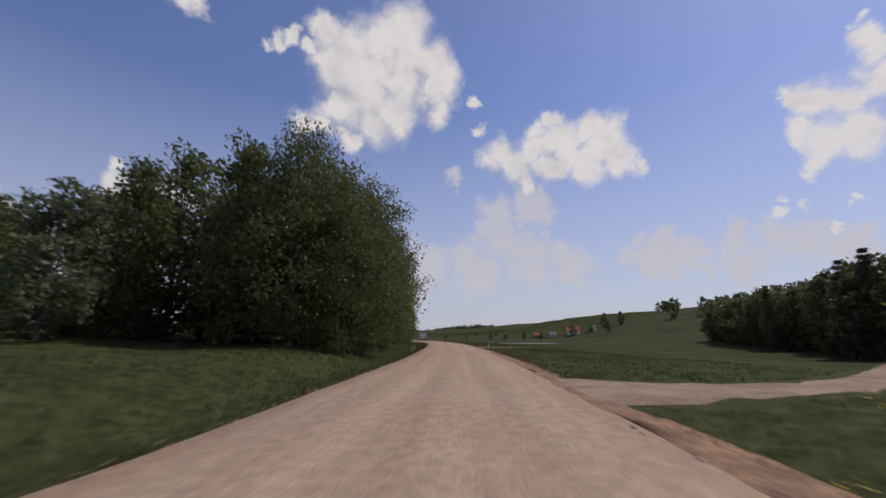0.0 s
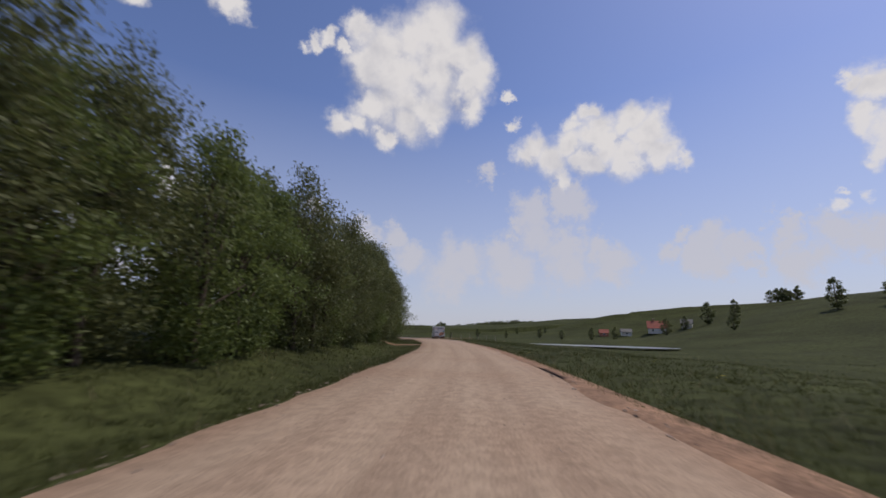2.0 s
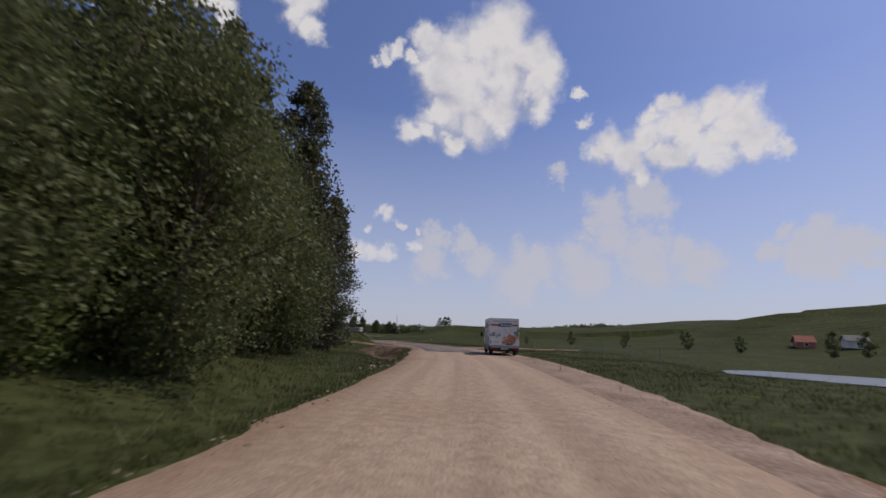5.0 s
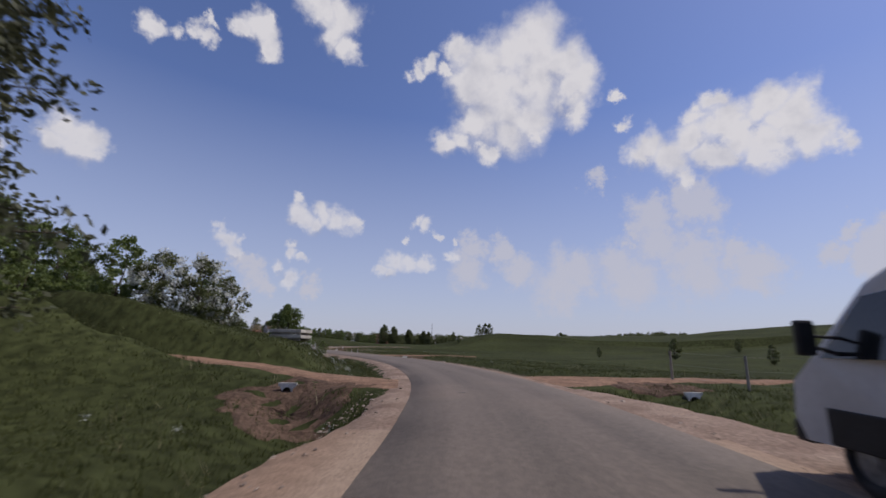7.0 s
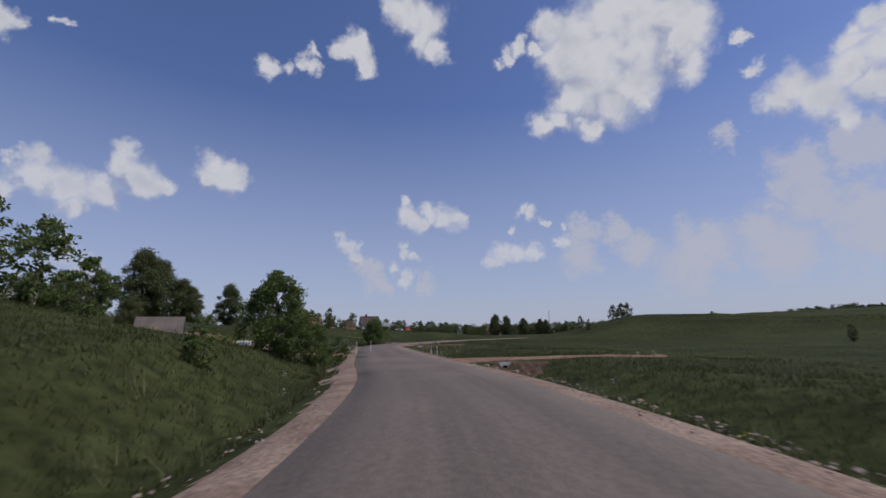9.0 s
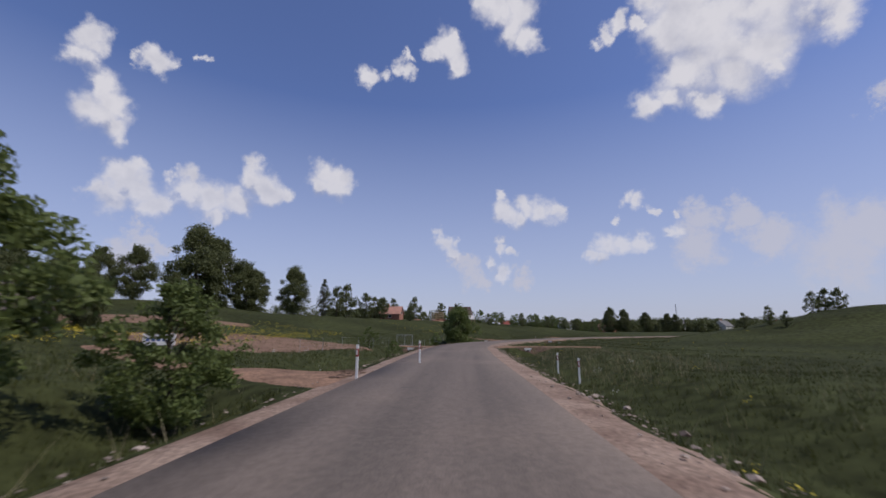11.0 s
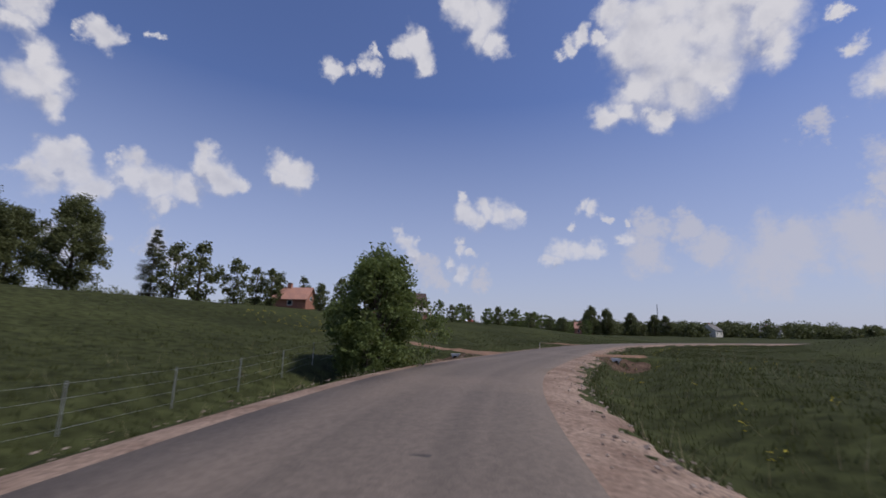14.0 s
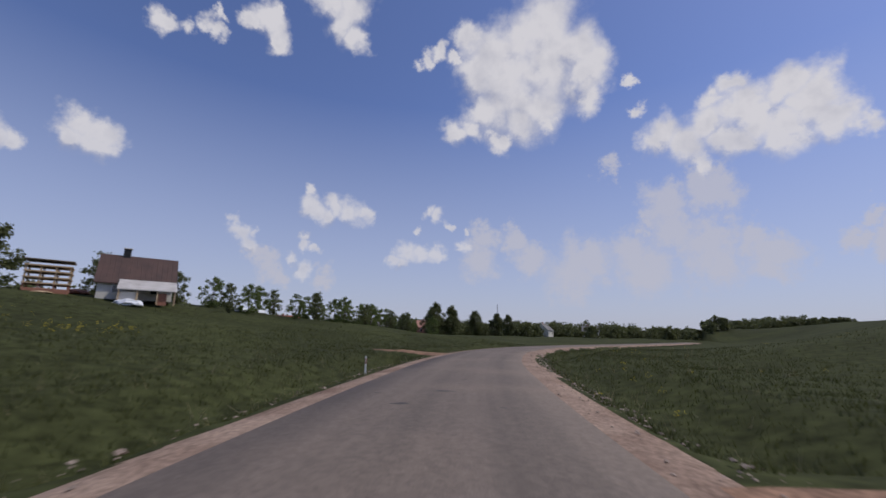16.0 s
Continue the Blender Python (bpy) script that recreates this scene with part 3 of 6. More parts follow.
def ground_sheet():
    gx, gy = grow(-112, 30, 0.8, 2600), grow(-20, 300, 0.8, 2600)
    X, Y = np.meshgrid(gx, gy)
    s, u = road_coords(X, Y)
    z = land(X, Y, s, u)
    n, m = len(gx), len(gy)
    rough = np.random.default_rng(3).normal(0, 0.025, len(z)) * (np.abs(u) > 5) * (np.abs(u) < 40)
    v = np.stack([X.ravel(), Y.ravel(), z + rough], 1)
    i = np.arange(n * m).reshape(m, n)
    f = np.stack([i[:-1, :-1], i[:-1, 1:], i[1:, 1:], i[1:, :-1]], -1).reshape(-1, 4)
    ob = new("ground", raw_mesh("ground", v.tolist(), f.tolist(), M_GRASS, True))
    tagged(ob, "rough green meadow with ditches along the road", "ground", kind="structure")
    return gx, gy, v[:, 2].reshape(m, n)


SHEET = ground_sheet()


def sheet_z(x, y):
    """Height of the ground sheet itself, between its grid points."""
    gx, gy, gz = SHEET
    x, y = np.asarray(x, float).ravel(), np.asarray(y, float).ravel()
    i, j = np.clip(np.searchsorted(gx, x) - 1, 0, len(gx) - 2), np.clip(np.searchsorted(gy, y) - 1, 0, len(gy) - 2)
    f, g = (x - gx[i]) / (gx[i + 1] - gx[i]), (y - gy[j]) / (gy[j + 1] - gy[j])
    a, b, c, d = gz[j, i], gz[j, i + 1], gz[j + 1, i], gz[j + 1, i + 1]
    return (a * (1 - f) + b * f) * (1 - g) + (c * (1 - f) + d * f) * g


def strip(name, s_from, s_to, profile, mat, label, category, seed=1, wobble=(0.0, 0.0), ds=0.5):
    """A band along the road. profile: pairs of sideways offset and height; the outer edges wander by the wobble."""
    rng = np.random.default_rng(seed)
    ks = np.arange(s_from, s_to + 0.01, ds)
    v, f, n = [], [], len(profile)
    drift = np.convolve(rng.normal(0, 1, (len(ks) + 8)), np.ones(5) / 5, "same")[4:-4] * wobble[0] * 2
    drift2 = np.convolve(rng.normal(0, 1, (len(ks) + 8)), np.ones(5) / 5, "same")[4:-4] * wobble[1] * 2
    for j, s in enumerate(ks):
        for k, (u, z) in enumerate(profile):
            e = drift[j] if k == 0 else drift2[j] if k == n - 1 else 0
            x, y = at_road(s, u + e)
            v.append((x, y, z))
    for j in range(len(ks) - 1):
        for k in range(n - 1):
            a = j * n + k
            f.append((a, a + 1, a + n + 1, a + n))
    me = raw_mesh(name, v, f, mat, True)
    uv = me.uv_layers.new(name="along_road")
    loops = np.empty(len(me.loops), int)
    me.loops.foreach_get("vertex_index", loops)
    flat = np.column_stack([np.tile([u for u, _ in profile], len(ks)), np.repeat(ks, n)])[loops]
    uv.data.foreach_set("uv", flat.ravel())
    return tagged(new(name, me), label, category, kind="structure")


END = len(ROAD) - S0 - 3
strip("gravel_road", -S0 + 2, S_PAVED + 3, [(-3.55, -0.16), (-3.2, -0.012), (-1.6, 0.02), (-0.8, 0.0), (0, 0.03), (0.8, 0.0), (1.6, 0.02), (3.1, -0.012), (3.45, -0.16)], M_GRAVEL,
      "pale pinkish gravel road with wheel tracks", "road", 2, (0.16, 0.16))
strip("asphalt_road", S_PAVED, END, [(-2.4, -0.05), (-2.35, 0.012), (-1.2, 0.04), (0, 0.052), (1.2, 0.04), (2.35, 0.012), (2.4, -0.05)], M_ASPHALT,
      "worn grey asphalt road, dusty along the edges", "road", 3, (0.03, 0.03))
for side, nm, wide in ((-1, "shoulder_left", 0.0), (1, "shoulder_right", 0.1)):
    strip(nm, S_PAVED + 2, END, [(side * 2.3, -0.006), (side * 2.7, -0.012), (side * (3.0 + wide), -0.05), (side * (3.4 + wide), -0.22)][::side], M_SHOULDER, "strip of crushed stone and sand beside the asphalt", "road shoulder", 5 + side, (0.14, 0.0) if side < 0 else (0.0, 0.14))

strip("soil_edge", -S0 + 2, S_PAVED - 3, [(2.8, -0.03), (3.05, 0.006), (3.45, -0.03), (3.95, -0.10), (4.3, -0.32)], M_EARTH,
      "loose brown soil pushed up along the gravel edge", "road edge", 9, (0.22, 0.2))


def gravel_apron(s0, s1, wide):
    """The gravel spreads to the right before the asphalt begins."""
    ks = np.arange(s0, s1 + 0.1, 0.5)
    v, f = [], []
    rng = np.random.default_rng(19)
    for k in ks:
        out = 3.3 + (wide - 3.3) * math.sin(math.pi * (k - s0) / (s1 - s0)) ** 0.6 + rng.normal(0, 0.06)
        for u, z in ((2.7, -0.012), (2.95, 0.014), (max(out - 0.5, 3.1), 0.010), (out, -0.04), (out + 0.45, -0.42)):
            v.append((*at_road(k, u), z))
    for j in range(len(ks) - 1):
        for k in range(4):
            a = j * 5 + k
            f.append((a, a + 1, a + 6, a + 5))
    tagged(new("gravel_apron", raw_mesh("gravel_apron", v, f, M_SHOULDER, True)), "widened gravel edge where the asphalt begins", "road edge", kind="structure")


gravel_apron(S_PAVED - 30, S_PAVED + 10, 5.0)


def earth_tracks():
    for k, (line, w0, w1) in TRACK_LINES.items():
        t = np.gradient(line, axis=0)
        t /= np.linalg.norm(t, axis=1)[:, None]
        nrm = np.stack([t[:, 1], -t[:, 0]], 1)
        i = np.arange(len(line))
        half = (w1 + (w0 - w1) * np.exp(-(i * 0.7 / 5.0) ** 2)) / 2
        rng = np.random.default_rng(len(k))
        cols = [(-1, -0.10), (-0.8, 0.0), (0, 0.015), (0.8, 0.0), (1, -0.10)]
        pts = np.concatenate([line + nrm * (half * c * (1 + 0.06 * rng.normal(size=len(line))))[:, None] for c, _ in cols])
        s, u = road_coords(pts[:, 0], pts[:, 1])
        z = sheet_z(pts[:, 0], pts[:, 1]) + 0.055 + np.repeat([c[1] for c in cols], len(line))
        z = np.where(np.abs(u) < 3.6, np.minimum(z, -0.02 - 0.002 * len(k) / 10), z)
        n = len(line)
        f = [(c * n + j, (c + 1) * n + j, (c + 1) * n + j + 1, c * n + j + 1) for c in range(len(cols) - 1) for j in range(n - 1)]
        v = np.column_stack([pts, z])
        ob = new(k, raw_mesh(k, v.tolist(), f, M_EARTH if k != "field_track" else M_SHOULDER, True))
        tagged(ob, "bare earth track leaving the road over the ditch", "dirt track", "earth tracks", "structure")


earth_tracks()


# ---- trees and bushes ----
def leaf_cloud(rng, centres, radii, count, size, flat=0.0):
    """Many small leaves round the centres: vertices and faces."""
    n = len(centres) * count
    c = np.repeat(np.asarray(centres), count, 0) + np.clip(rng.normal(0, 1, (n, 3)), -1.7, 1.7) * np.repeat(np.asarray(radii), count)[:, None] * np.array([1, 1, 0.8])
    a, b = rng.normal(0, 1, (n, 3)), rng.normal(0, 1, (n, 3))
    a[:, 2] *= 1 - flat
    b[:, 2] *= 1 - flat
    a /= np.linalg.norm(a, axis=1)[:, None]
    b -= a * (a * b).sum(1)[:, None]
    b /= np.linalg.norm(b, axis=1)[:, None]
    sz = size * rng.uniform(0.6, 1.35, n)[:, None]
    v = np.stack([c - a * sz, c - b * sz * 0.55, c + a * sz, c + b * sz * 0.55], 1).reshape(-1, 3)
    return v, np.arange(n * 4).reshape(-1, 4)


def trunk_mesh(rng, height, girth, limbs, lean=0.3, n=8):
    bm = bmesh.new()
    pts = [Vector((0, 0, -0.3))]
    for k in range(1, 6):
        pts.append(Vector((rng.normal(0, lean * 0.15 * k), rng.normal(0, lean * 0.15 * k), height * k / 5)))
    for k in range(5):
        tube(bm, pts[k], pts[k + 1], girth * (1 - k / 5.6), girth * (1 - (k + 1) / 5.6), n, False)
    for end in limbs:
        z = min(max(end[2] * rng.uniform(0.45, 0.75), height * 0.12), height * 0.9)
        k = min(int(z / height * 5), 4)
        f = z / height * 5 - k
        start = pts[k].lerp(pts[k + 1], f)
        tube(bm, start, end, girth * 0.34, girth * 0.08, 5, False)
    return mesh_of(bm, "trunk", M_BARK, True)


def broad_tree(seed, height, spread, leaf, label, name="tree", low=0.15, clusters=75, per=58, size=0.17, girth=0.17, lobed=0.35, category="tree"):
    """A broad-leaved tree: tapered trunk, limbs, and a crown of many leaves in uneven tufts."""
    rng = np.random.default_rng(seed)
    ob = thing(name, label, category)
    cs = []
    phase = rng.uniform(0, 6.28, 4)
    while len(cs) < clusters:
        z = rng.uniform(low, 1.0)
        ang = rng.uniform(0, 6.283)
        prof = math.sin(min(max((z - low) / (1 - low), 0.02), 0.98) * math.pi) ** 0.55 * (1.15 - 0.45 * z)
        lob = 1 + lobed * (0.5 * math.sin(2 * ang + phase[0] + 5 * z) + 0.5 * math.sin(3 * ang + phase[1] - 7 * z))
        r = spread * prof * lob * math.sqrt(rng.uniform(0.22, 1.0))
        cs.append((r * math.cos(ang), r * math.sin(ang), z * height * (1 + 0.05 * rng.normal())))
    radii = rng.uniform(0.045, 0.075, clusters) * height * 0.72
    v, f = leaf_cloud(rng, cs, radii, per, size)
    limbs = [Vector(cs[i]) for i in range(0, clusters, 6)]
    part("trunk", trunk_mesh(rng, height * 0.88, girth, limbs), M_BARK, ob)
    part("crown", raw_mesh("crown", v.tolist(), f.tolist(), leaf), leaf, ob)
    return ob


def pine_tree(seed, height, spread, label, name="pine_tree"):
    """A pine: straight trunk, boughs in whorls, needles in tufts with gaps between."""
    rng = np.random.default_rng(seed)
    ob = thing(name, label, "tree")
    cs, rad, limbs = [], [], []
    z = height * 0.06
    while z < height * 0.99:
        k = (z / height - 0.06) / 0.94
        reach = spread * (1 - k) ** 0.75 * (0.55 + 0.6 * min(1, k * 4)) + 0.15
        for b in range(6):
            ang = rng.uniform(0, 6.283)
            rr = reach * rng.uniform(0.65, 1.15)
            tip = Vector((rr * math.cos(ang), rr * math.sin(ang), z + rr * rng.uniform(-0.05, 0.22)))
            limbs.append(tip)
            for q in (0.45, 0.7, 0.88, 1.0):
                cs.append((tip.x * q, tip.y * q, z + (tip.z - z) * q))
                rad.append(0.17 + 0.12 * (1 - k))
        z += height * 0.052 * rng.uniform(0.8, 1.2)
    v, f = leaf_cloud(rng, cs, rad, 34, 0.085)
    bm = bmesh.new()
    tube(bm, (0, 0, -0.3), (0, 0, height * 0.5), 0.17, 0.1, 8, False)
    tube(bm, (0, 0, height * 0.5), (0, 0, height), 0.1, 0.02, 6, False)
    for t in limbs:
        tube(bm, (0, 0, max(t.z - 0.3, 0.3)), t, 0.035, 0.01, 4, False)
    part("trunk", mesh_of(bm, "trunk", M_BARK, True), M_BARK, ob)
    part("crown", raw_mesh("crown", v.tolist(), f.tolist(), M_NEEDLE), M_NEEDLE, ob)
    return ob


DRNG = random.Random(11)


def plant(proto, x, y, size=1.0, turn=None, sink=0.0, label="", group="", tall=1.0):
    """A copy of a prototype, standing on the ground."""
    m = pose(x, y, land_at(x, y) - sink, 0, 0, DRNG.uniform(0, 360) if turn is None else turn) @ Matrix.Diagonal((size, size, size * tall, 1))
    ob = copy_thing(proto, m)
    return tagged(ob, label, "", group)


def retire(obs):
    """Prototypes leave once their copies stand."""
    for ob in obs:
        for o in [*ob.children_recursive, ob]:
            bpy.data.objects.remove(o)


def woods():
    wood = "trees of the roadside wood"
    tall = [broad_tree(20 + k, 10, 2.6 + 0.25 * k, M_LEAF, "tall dark green broad-leaved tree at the wood's edge", low=0.03, clusters=130, per=125, size=0.082, lobed=0.45) for k in range(4)]
    deep = [broad_tree(30 + k, 10, 2.7, M_LEAF, "tall dark green broad-leaved tree inside the wood", low=0.03, clusters=90, per=62, size=0.14, lobed=0.45) for k in range(3)]
    light = [broad_tree(40 + k, 8, 2.3, M_LEAF_FRESH, "bright green young broad-leaved tree at the wood's edge", low=0.02, clusters=105, per=115, size=0.078) for k in range(2)]
    pines = [pine_tree(50 + k, 12, 2.3, "dark pine tree with ragged boughs") for k in range(3)]
    pale = broad_tree(60, 7, 2.7, M_LEAF_PALE, "grey-green willow standing before the wood", name="willow_tree", low=0.06, clusters=85, per=55, size=0.14)

    def put(kind, s, u, h, base):
        x, y = at_road(s, u)
        k = DRNG.choice(kind)
        plant(k, x, y, h / base, group=wood)

    # the first, tallest stand
    for s in range(30, 50, 3):
        put(tall, s + DRNG.uniform(-0.8, 0.8), -7.4 + DRNG.uniform(-0.5, 0.2), DRNG.uniform(11.5, 13), 10)
    for s in range(26, 50, 4):
        put(tall, s + DRNG.uniform(-1, 1), -10.5 + DRNG.uniform(-1, 1), DRNG.uniform(13, 15), 10)
        put(deep, s + DRNG.uniform(-1, 1), -15 + DRNG.uniform(-1, 1), DRNG.uniform(12.5, 14.5), 10)
        put(deep, s + DRNG.uniform(-1, 1), -20.5 + DRNG.uniform(-1, 1), DRNG.uniform(11, 14), 10)
    put(tall, 26.5, -7.5, 10, 10)
    for x, y, h in ((-27, 33, 11), (-31, 38, 12), (-34, 45, 11), (-30, 28, 8), (-34, 24, 7.5), (-38, 29, 8), (-36, 35, 10), (-42, 34, 9), (-40, 22, 7), (-46, 28, 8), (-24, 27, 9), (-27, 24, 8), (-22, 31, 10.5), (-30, 33, 9), (-37, 26, 7), (-44, 24, 6.5), (-50, 24, 7), (-33, 29, 8), (-26, 37, 12), (-40, 38, 10), (-48, 36, 9), (-54, 30, 8)):
        plant(DRNG.choice(deep), x, y, h / 10, group=wood)
    # the long edge beside the gravel
    for s in np.arange(51, 127, 2.6):
        h = 5.9 + 1.5 * float(step(57, 66, s)) - 0.5 * float(step(80, 92, s)) + DRNG.uniform(-0.5, 0.9)
        put(tall + light, s + DRNG.uniform(-0.6, 0.6), -7.9 + DRNG.uniform(-0.7, 0.5), h, 9.4)
    for s in np.arange(53, 130, 3.6):
        put(deep, s + DRNG.uniform(-1, 1), -12.5 + DRNG.uniform(-1, 1), 7.2 + 1.4 * float(step(60, 76, s)) - 0.5 * float(step(80, 92, s)) + DRNG.uniform(-0.6, 0.9), 10)
    for s in np.arange(56, 132, 5.0):
        put(deep + pines[:1], s + DRNG.uniform(-1, 1), -17.5 + DRNG.uniform(-1.5, 1.5), DRNG.uniform(7.8, 9.2), 10)
    # the last stand with the pines
    for s in np.arange(126, 149, 2.6):
        put(tall + light if s < 138 else pines, s + DRNG.uniform(-0.6, 0.6), -9.6 + DRNG.uniform(-0.6, 0.6) - max(0, s - 138) * 0.3, DRNG.uniform(8.5, 11.5), 10 if s < 138 else 9)
    for s in np.arange(127, 149, 2.8):
        put(pines + deep[:2], s + DRNG.uniform(-0.8, 0.8), -13.2 + DRNG.uniform(-1, 1) - max(0, s - 138) * 0.2, DRNG.uniform(13, 16), 11)
    for s in np.arange(126, 148, 4.0):
        put(pines, s, -18.5 + DRNG.uniform(-1.5, 1.5), DRNG.uniform(14, 16.5), 12)
    for x, y, h in ((-23.6, 147.8, 15), (-25.8, 149.2, 15.5), (-22.6, 144.5, 14.5), (-28.5, 148, 15), (-20.9, 148.0, 13), (-19.9, 145.6, 12)):
        plant(DRNG.choice(pines), x, y, h / 12, group=wood)
    for s in np.arange(97, 112, 2.8):
        put(tall, s + DRNG.uniform(-0.5, 0.5), -8.8 + DRNG.uniform(-0.5, 0.5), DRNG.uniform(8.6, 9.8), 10)
    plant(pale, -19.5, 20.5, 1.05)
    plant(deep[1], -25, 17.5, 0.72, group=wood)
    plant(deep[2], -29, 21, 0.8, group=wood)

    # across the road, on the slope
    far = "trees on the far slope"
    small = [broad_tree(70 + k, 6, 1.9, M_LEAF, "dark broad-leaved tree on the meadow slope", low=0.06, clusters=60, per=34, size=0.17) for k in range(2)]
    for k in range(34):
        f = k / 33
        for off, hh in ((0, 0), (3.2, 0.8)):
            plant(small[(k + int(off)) % 2], 62 - 26 * f + off + DRNG.uniform(-1, 1), 98 - 82 * f + DRNG.uniform(-1, 1), (7.6 + 2.2 * f + hh + DRNG.uniform(-0.6, 0.8)) / 6, group=far)
    for x, y, h in ((40.5, 34.5, 12.5), (43, 42, 11), (44, 46, 10.5), (48, 62, 9.5)):
        plant(pines[0], x, y, h / 12, group=far)
    for k in range(12):
        plant(small[k % 2], 132 + DRNG.uniform(-6, 6), 246 + DRNG.uniform(-4, 4), DRNG.uniform(4, 6) / 6, group=far)
    for k in range(14):
        plant(small[k % 2], 120 + DRNG.uniform(-6, 6), 178 + DRNG.uniform(-5, 5), DRNG.uniform(3.8, 5.4) / 6, group=far)
    for x, y, h in ((78, 205, 7), (84, 200, 6), (72, 208, 4.5), (96, 176, 8), (104, 168, 7), (46, 200, 4), (36, 190, 3.6), (30, 205, 3), (58, 190, 5), (66, 170, 4.4),
                    (1.5, 225, 3.2), (12, 216, 2.6), (24, 214, 3.4), (-54.5, 269, 2.4), (-51.5, 270.5, 2.8), (-49, 268, 2.2), (20, 260, 3), (-10, 240, 2), (30, 240, 2.6), (-48.5, 290, 4.4), (-47, 292.5, 4.8), (-45, 290.5, 4.2)):
        plant(DRNG.choice(small), x, y, h / 6, group=far)

    # the hillside beyond the wood
    hill = "trees on the hillside"
    bush = [broad_tree(80 + k, 4, 1.9, M_LEAF_FRESH, "bushy green shrub on the roadside bank", name="bush", low=0.02, clusters=60, per=50, size=0.11, girth=0.07, category="bush") for k in range(2)]
    bloom = broad_tree(85, 4, 2.1, M_BLOSSOM, "hawthorn bush covered in white blossom", name="hawthorn_bush", low=0.05, clusters=60, per=42, size=0.075, girth=0.08, category="bush")
    green = broad_tree(86, 4, 2.0, M_LEAF, "dark leafy hawthorn bush", name="hawthorn_bush", low=0.03, clusters=60, per=46, size=0.11, girth=0.08, category="bush")
    big = [broad_tree(90 + k, 10, 3.6, M_LEAF, "large round-crowned tree on the hillside", low=0.05, clusters=130, per=185, size=0.13, girth=0.24, lobed=0.3) for k in range(2)]
    for x, y, h in ((-36.4, 167.4, 4.2), (-34.9, 168.6, 3.0), (-38.6, 166.2, 3.8), (-39.6, 171.2, 2.7)):
        plant(bloom, x, y, h / 4)
        plant(green, x, y, h / 4 * 0.96)
    for x, y, h in ((-41.8, 172.6, 3.2), (-44.5, 174.6, 3.6), (-47.0, 177.0, 2.8), (-40.6, 164.6, 4.0), (-48, 165, 5.0), (-50, 171, 4.0), (-60, 172, 5.0), (-38, 157, 4.2), (-36, 155.6, 3.6), (-47.5, 163, 4.8), (-43.5, 160.8, 4.6)):
        plant(DRNG.choice(bush), x, y, h / 4)
    for x, y, h in ((-80, 190, 4.6), (-84, 185, 5.2), (-88, 178, 5.5), (-92, 188, 6), (-83, 180, 4.4), (-96, 184, 7)):
        plant(DRNG.choice(big), x, y, h / 10, group=hill)
    fruit = [broad_tree(100 + k, 4, 1.9, M_LEAF_FRESH, "leafy young tree beside the road ditch", low=0.10, clusters=95, per=115, size=0.072, girth=0.09) for k in range(2)]
    plant(fruit[0], -43.5, 185.2, 1.16, 30)
    plant(fruit[1], -45.4, 187.4, 0.98, 80)
    plant(fruit[1], -46.5, 190.5, 0.7, 120)
    plant(bush[0], -34, 176.5, 0.34)
    plant(bush[1], -38.2, 184.2, 0.32)
    plant(bush[0], -39.5, 186.5, 0.34)
    road_tree = broad_tree(110, 4.6, 2.1, M_LEAF_FRESH, "dense roadside willow with upright shoots", name="willow_tree", low=0.03, clusters=140, per=120, size=0.07, girth=0.08, lobed=0.5)
    plant(road_tree, -76.8, 228.0, 1.12, 0)
    plant(road_tree, -78.4, 229.0, 1.05, 130)
    plant(bush[1], -75.6, 226.6, 0.45, 200)
    plant(bush[1], -62.3, 207.2, 0.33)
    plant(bush[0], -68, 216.3, 0.3)
    for x, y, h in ((-121, 205.5, 13.6), (-123, 209.5, 12.8), (-125, 215.5, 9.4), (-127.5, 218, 8.6), (-117.6, 222.2, 8.8), (-113, 196, 7.5), (-117, 192, 7.5), (-112, 201, 4.5)):
        plant(DRNG.choice(big), x, y, h / 10, group=hill)
    plant(pines[1], -119.5, 229.5, 0.66)
    plant(bush[0], -69.6, 209.6, 0.42)
    for k, (x, y, h) in enumerate([(-116.5, 231, 6.2), (-118, 234, 6.8), (-115, 237, 5.2), (-114, 241, 4.4), (-111, 246, 3.4), (-116, 240, 4.5), (-122, 246, 5), (-126, 252, 5), (-114, 248, 3.2), (-130, 262, 6), (-128, 270, 5)]):
        plant(small[k % 2], x, y, h / 6, group=hill)
    orchard = "fruit trees in a row below the house"
    for k, (x, y, h) in enumerate([(-117, 271, 3.2), (-119, 277, 3.4), (-118, 283, 3.2), (-121, 289, 3.6), (-120, 295, 3.3), (-119, 301, 3.8), (-121, 307, 3.8), (-119, 313, 4.2), (-121, 320, 4.2), (-118, 327, 4.4), (-122, 334, 4.6), (-118, 342, 4.6)] + [(-113 - 2 * math.sin(q * 1.9) - 0.06 * q * q, 274 + q * 4.6, 3.0 + 0.09 * q + 0.4 * math.sin(q * 2.7)) for q in range(17)]):
        plant(bush[k % 2] if k % 3 else small[0], x, y, h / (4 if k % 3 else 6), group=orchard)
    for x, y, h in ((-136, 388, 11), (-131, 392, 10), (-141, 395, 9), (-124, 400, 9), (-118, 410, 8.5), (-112, 404, 7.5)):
        plant(DRNG.choice(big), x, y, h / 10, group="trees round the village")
    retire(tall + deep + light + pines + [pale] + small + bush + [bloom, green] + big + fruit + [road_tree])


woods()


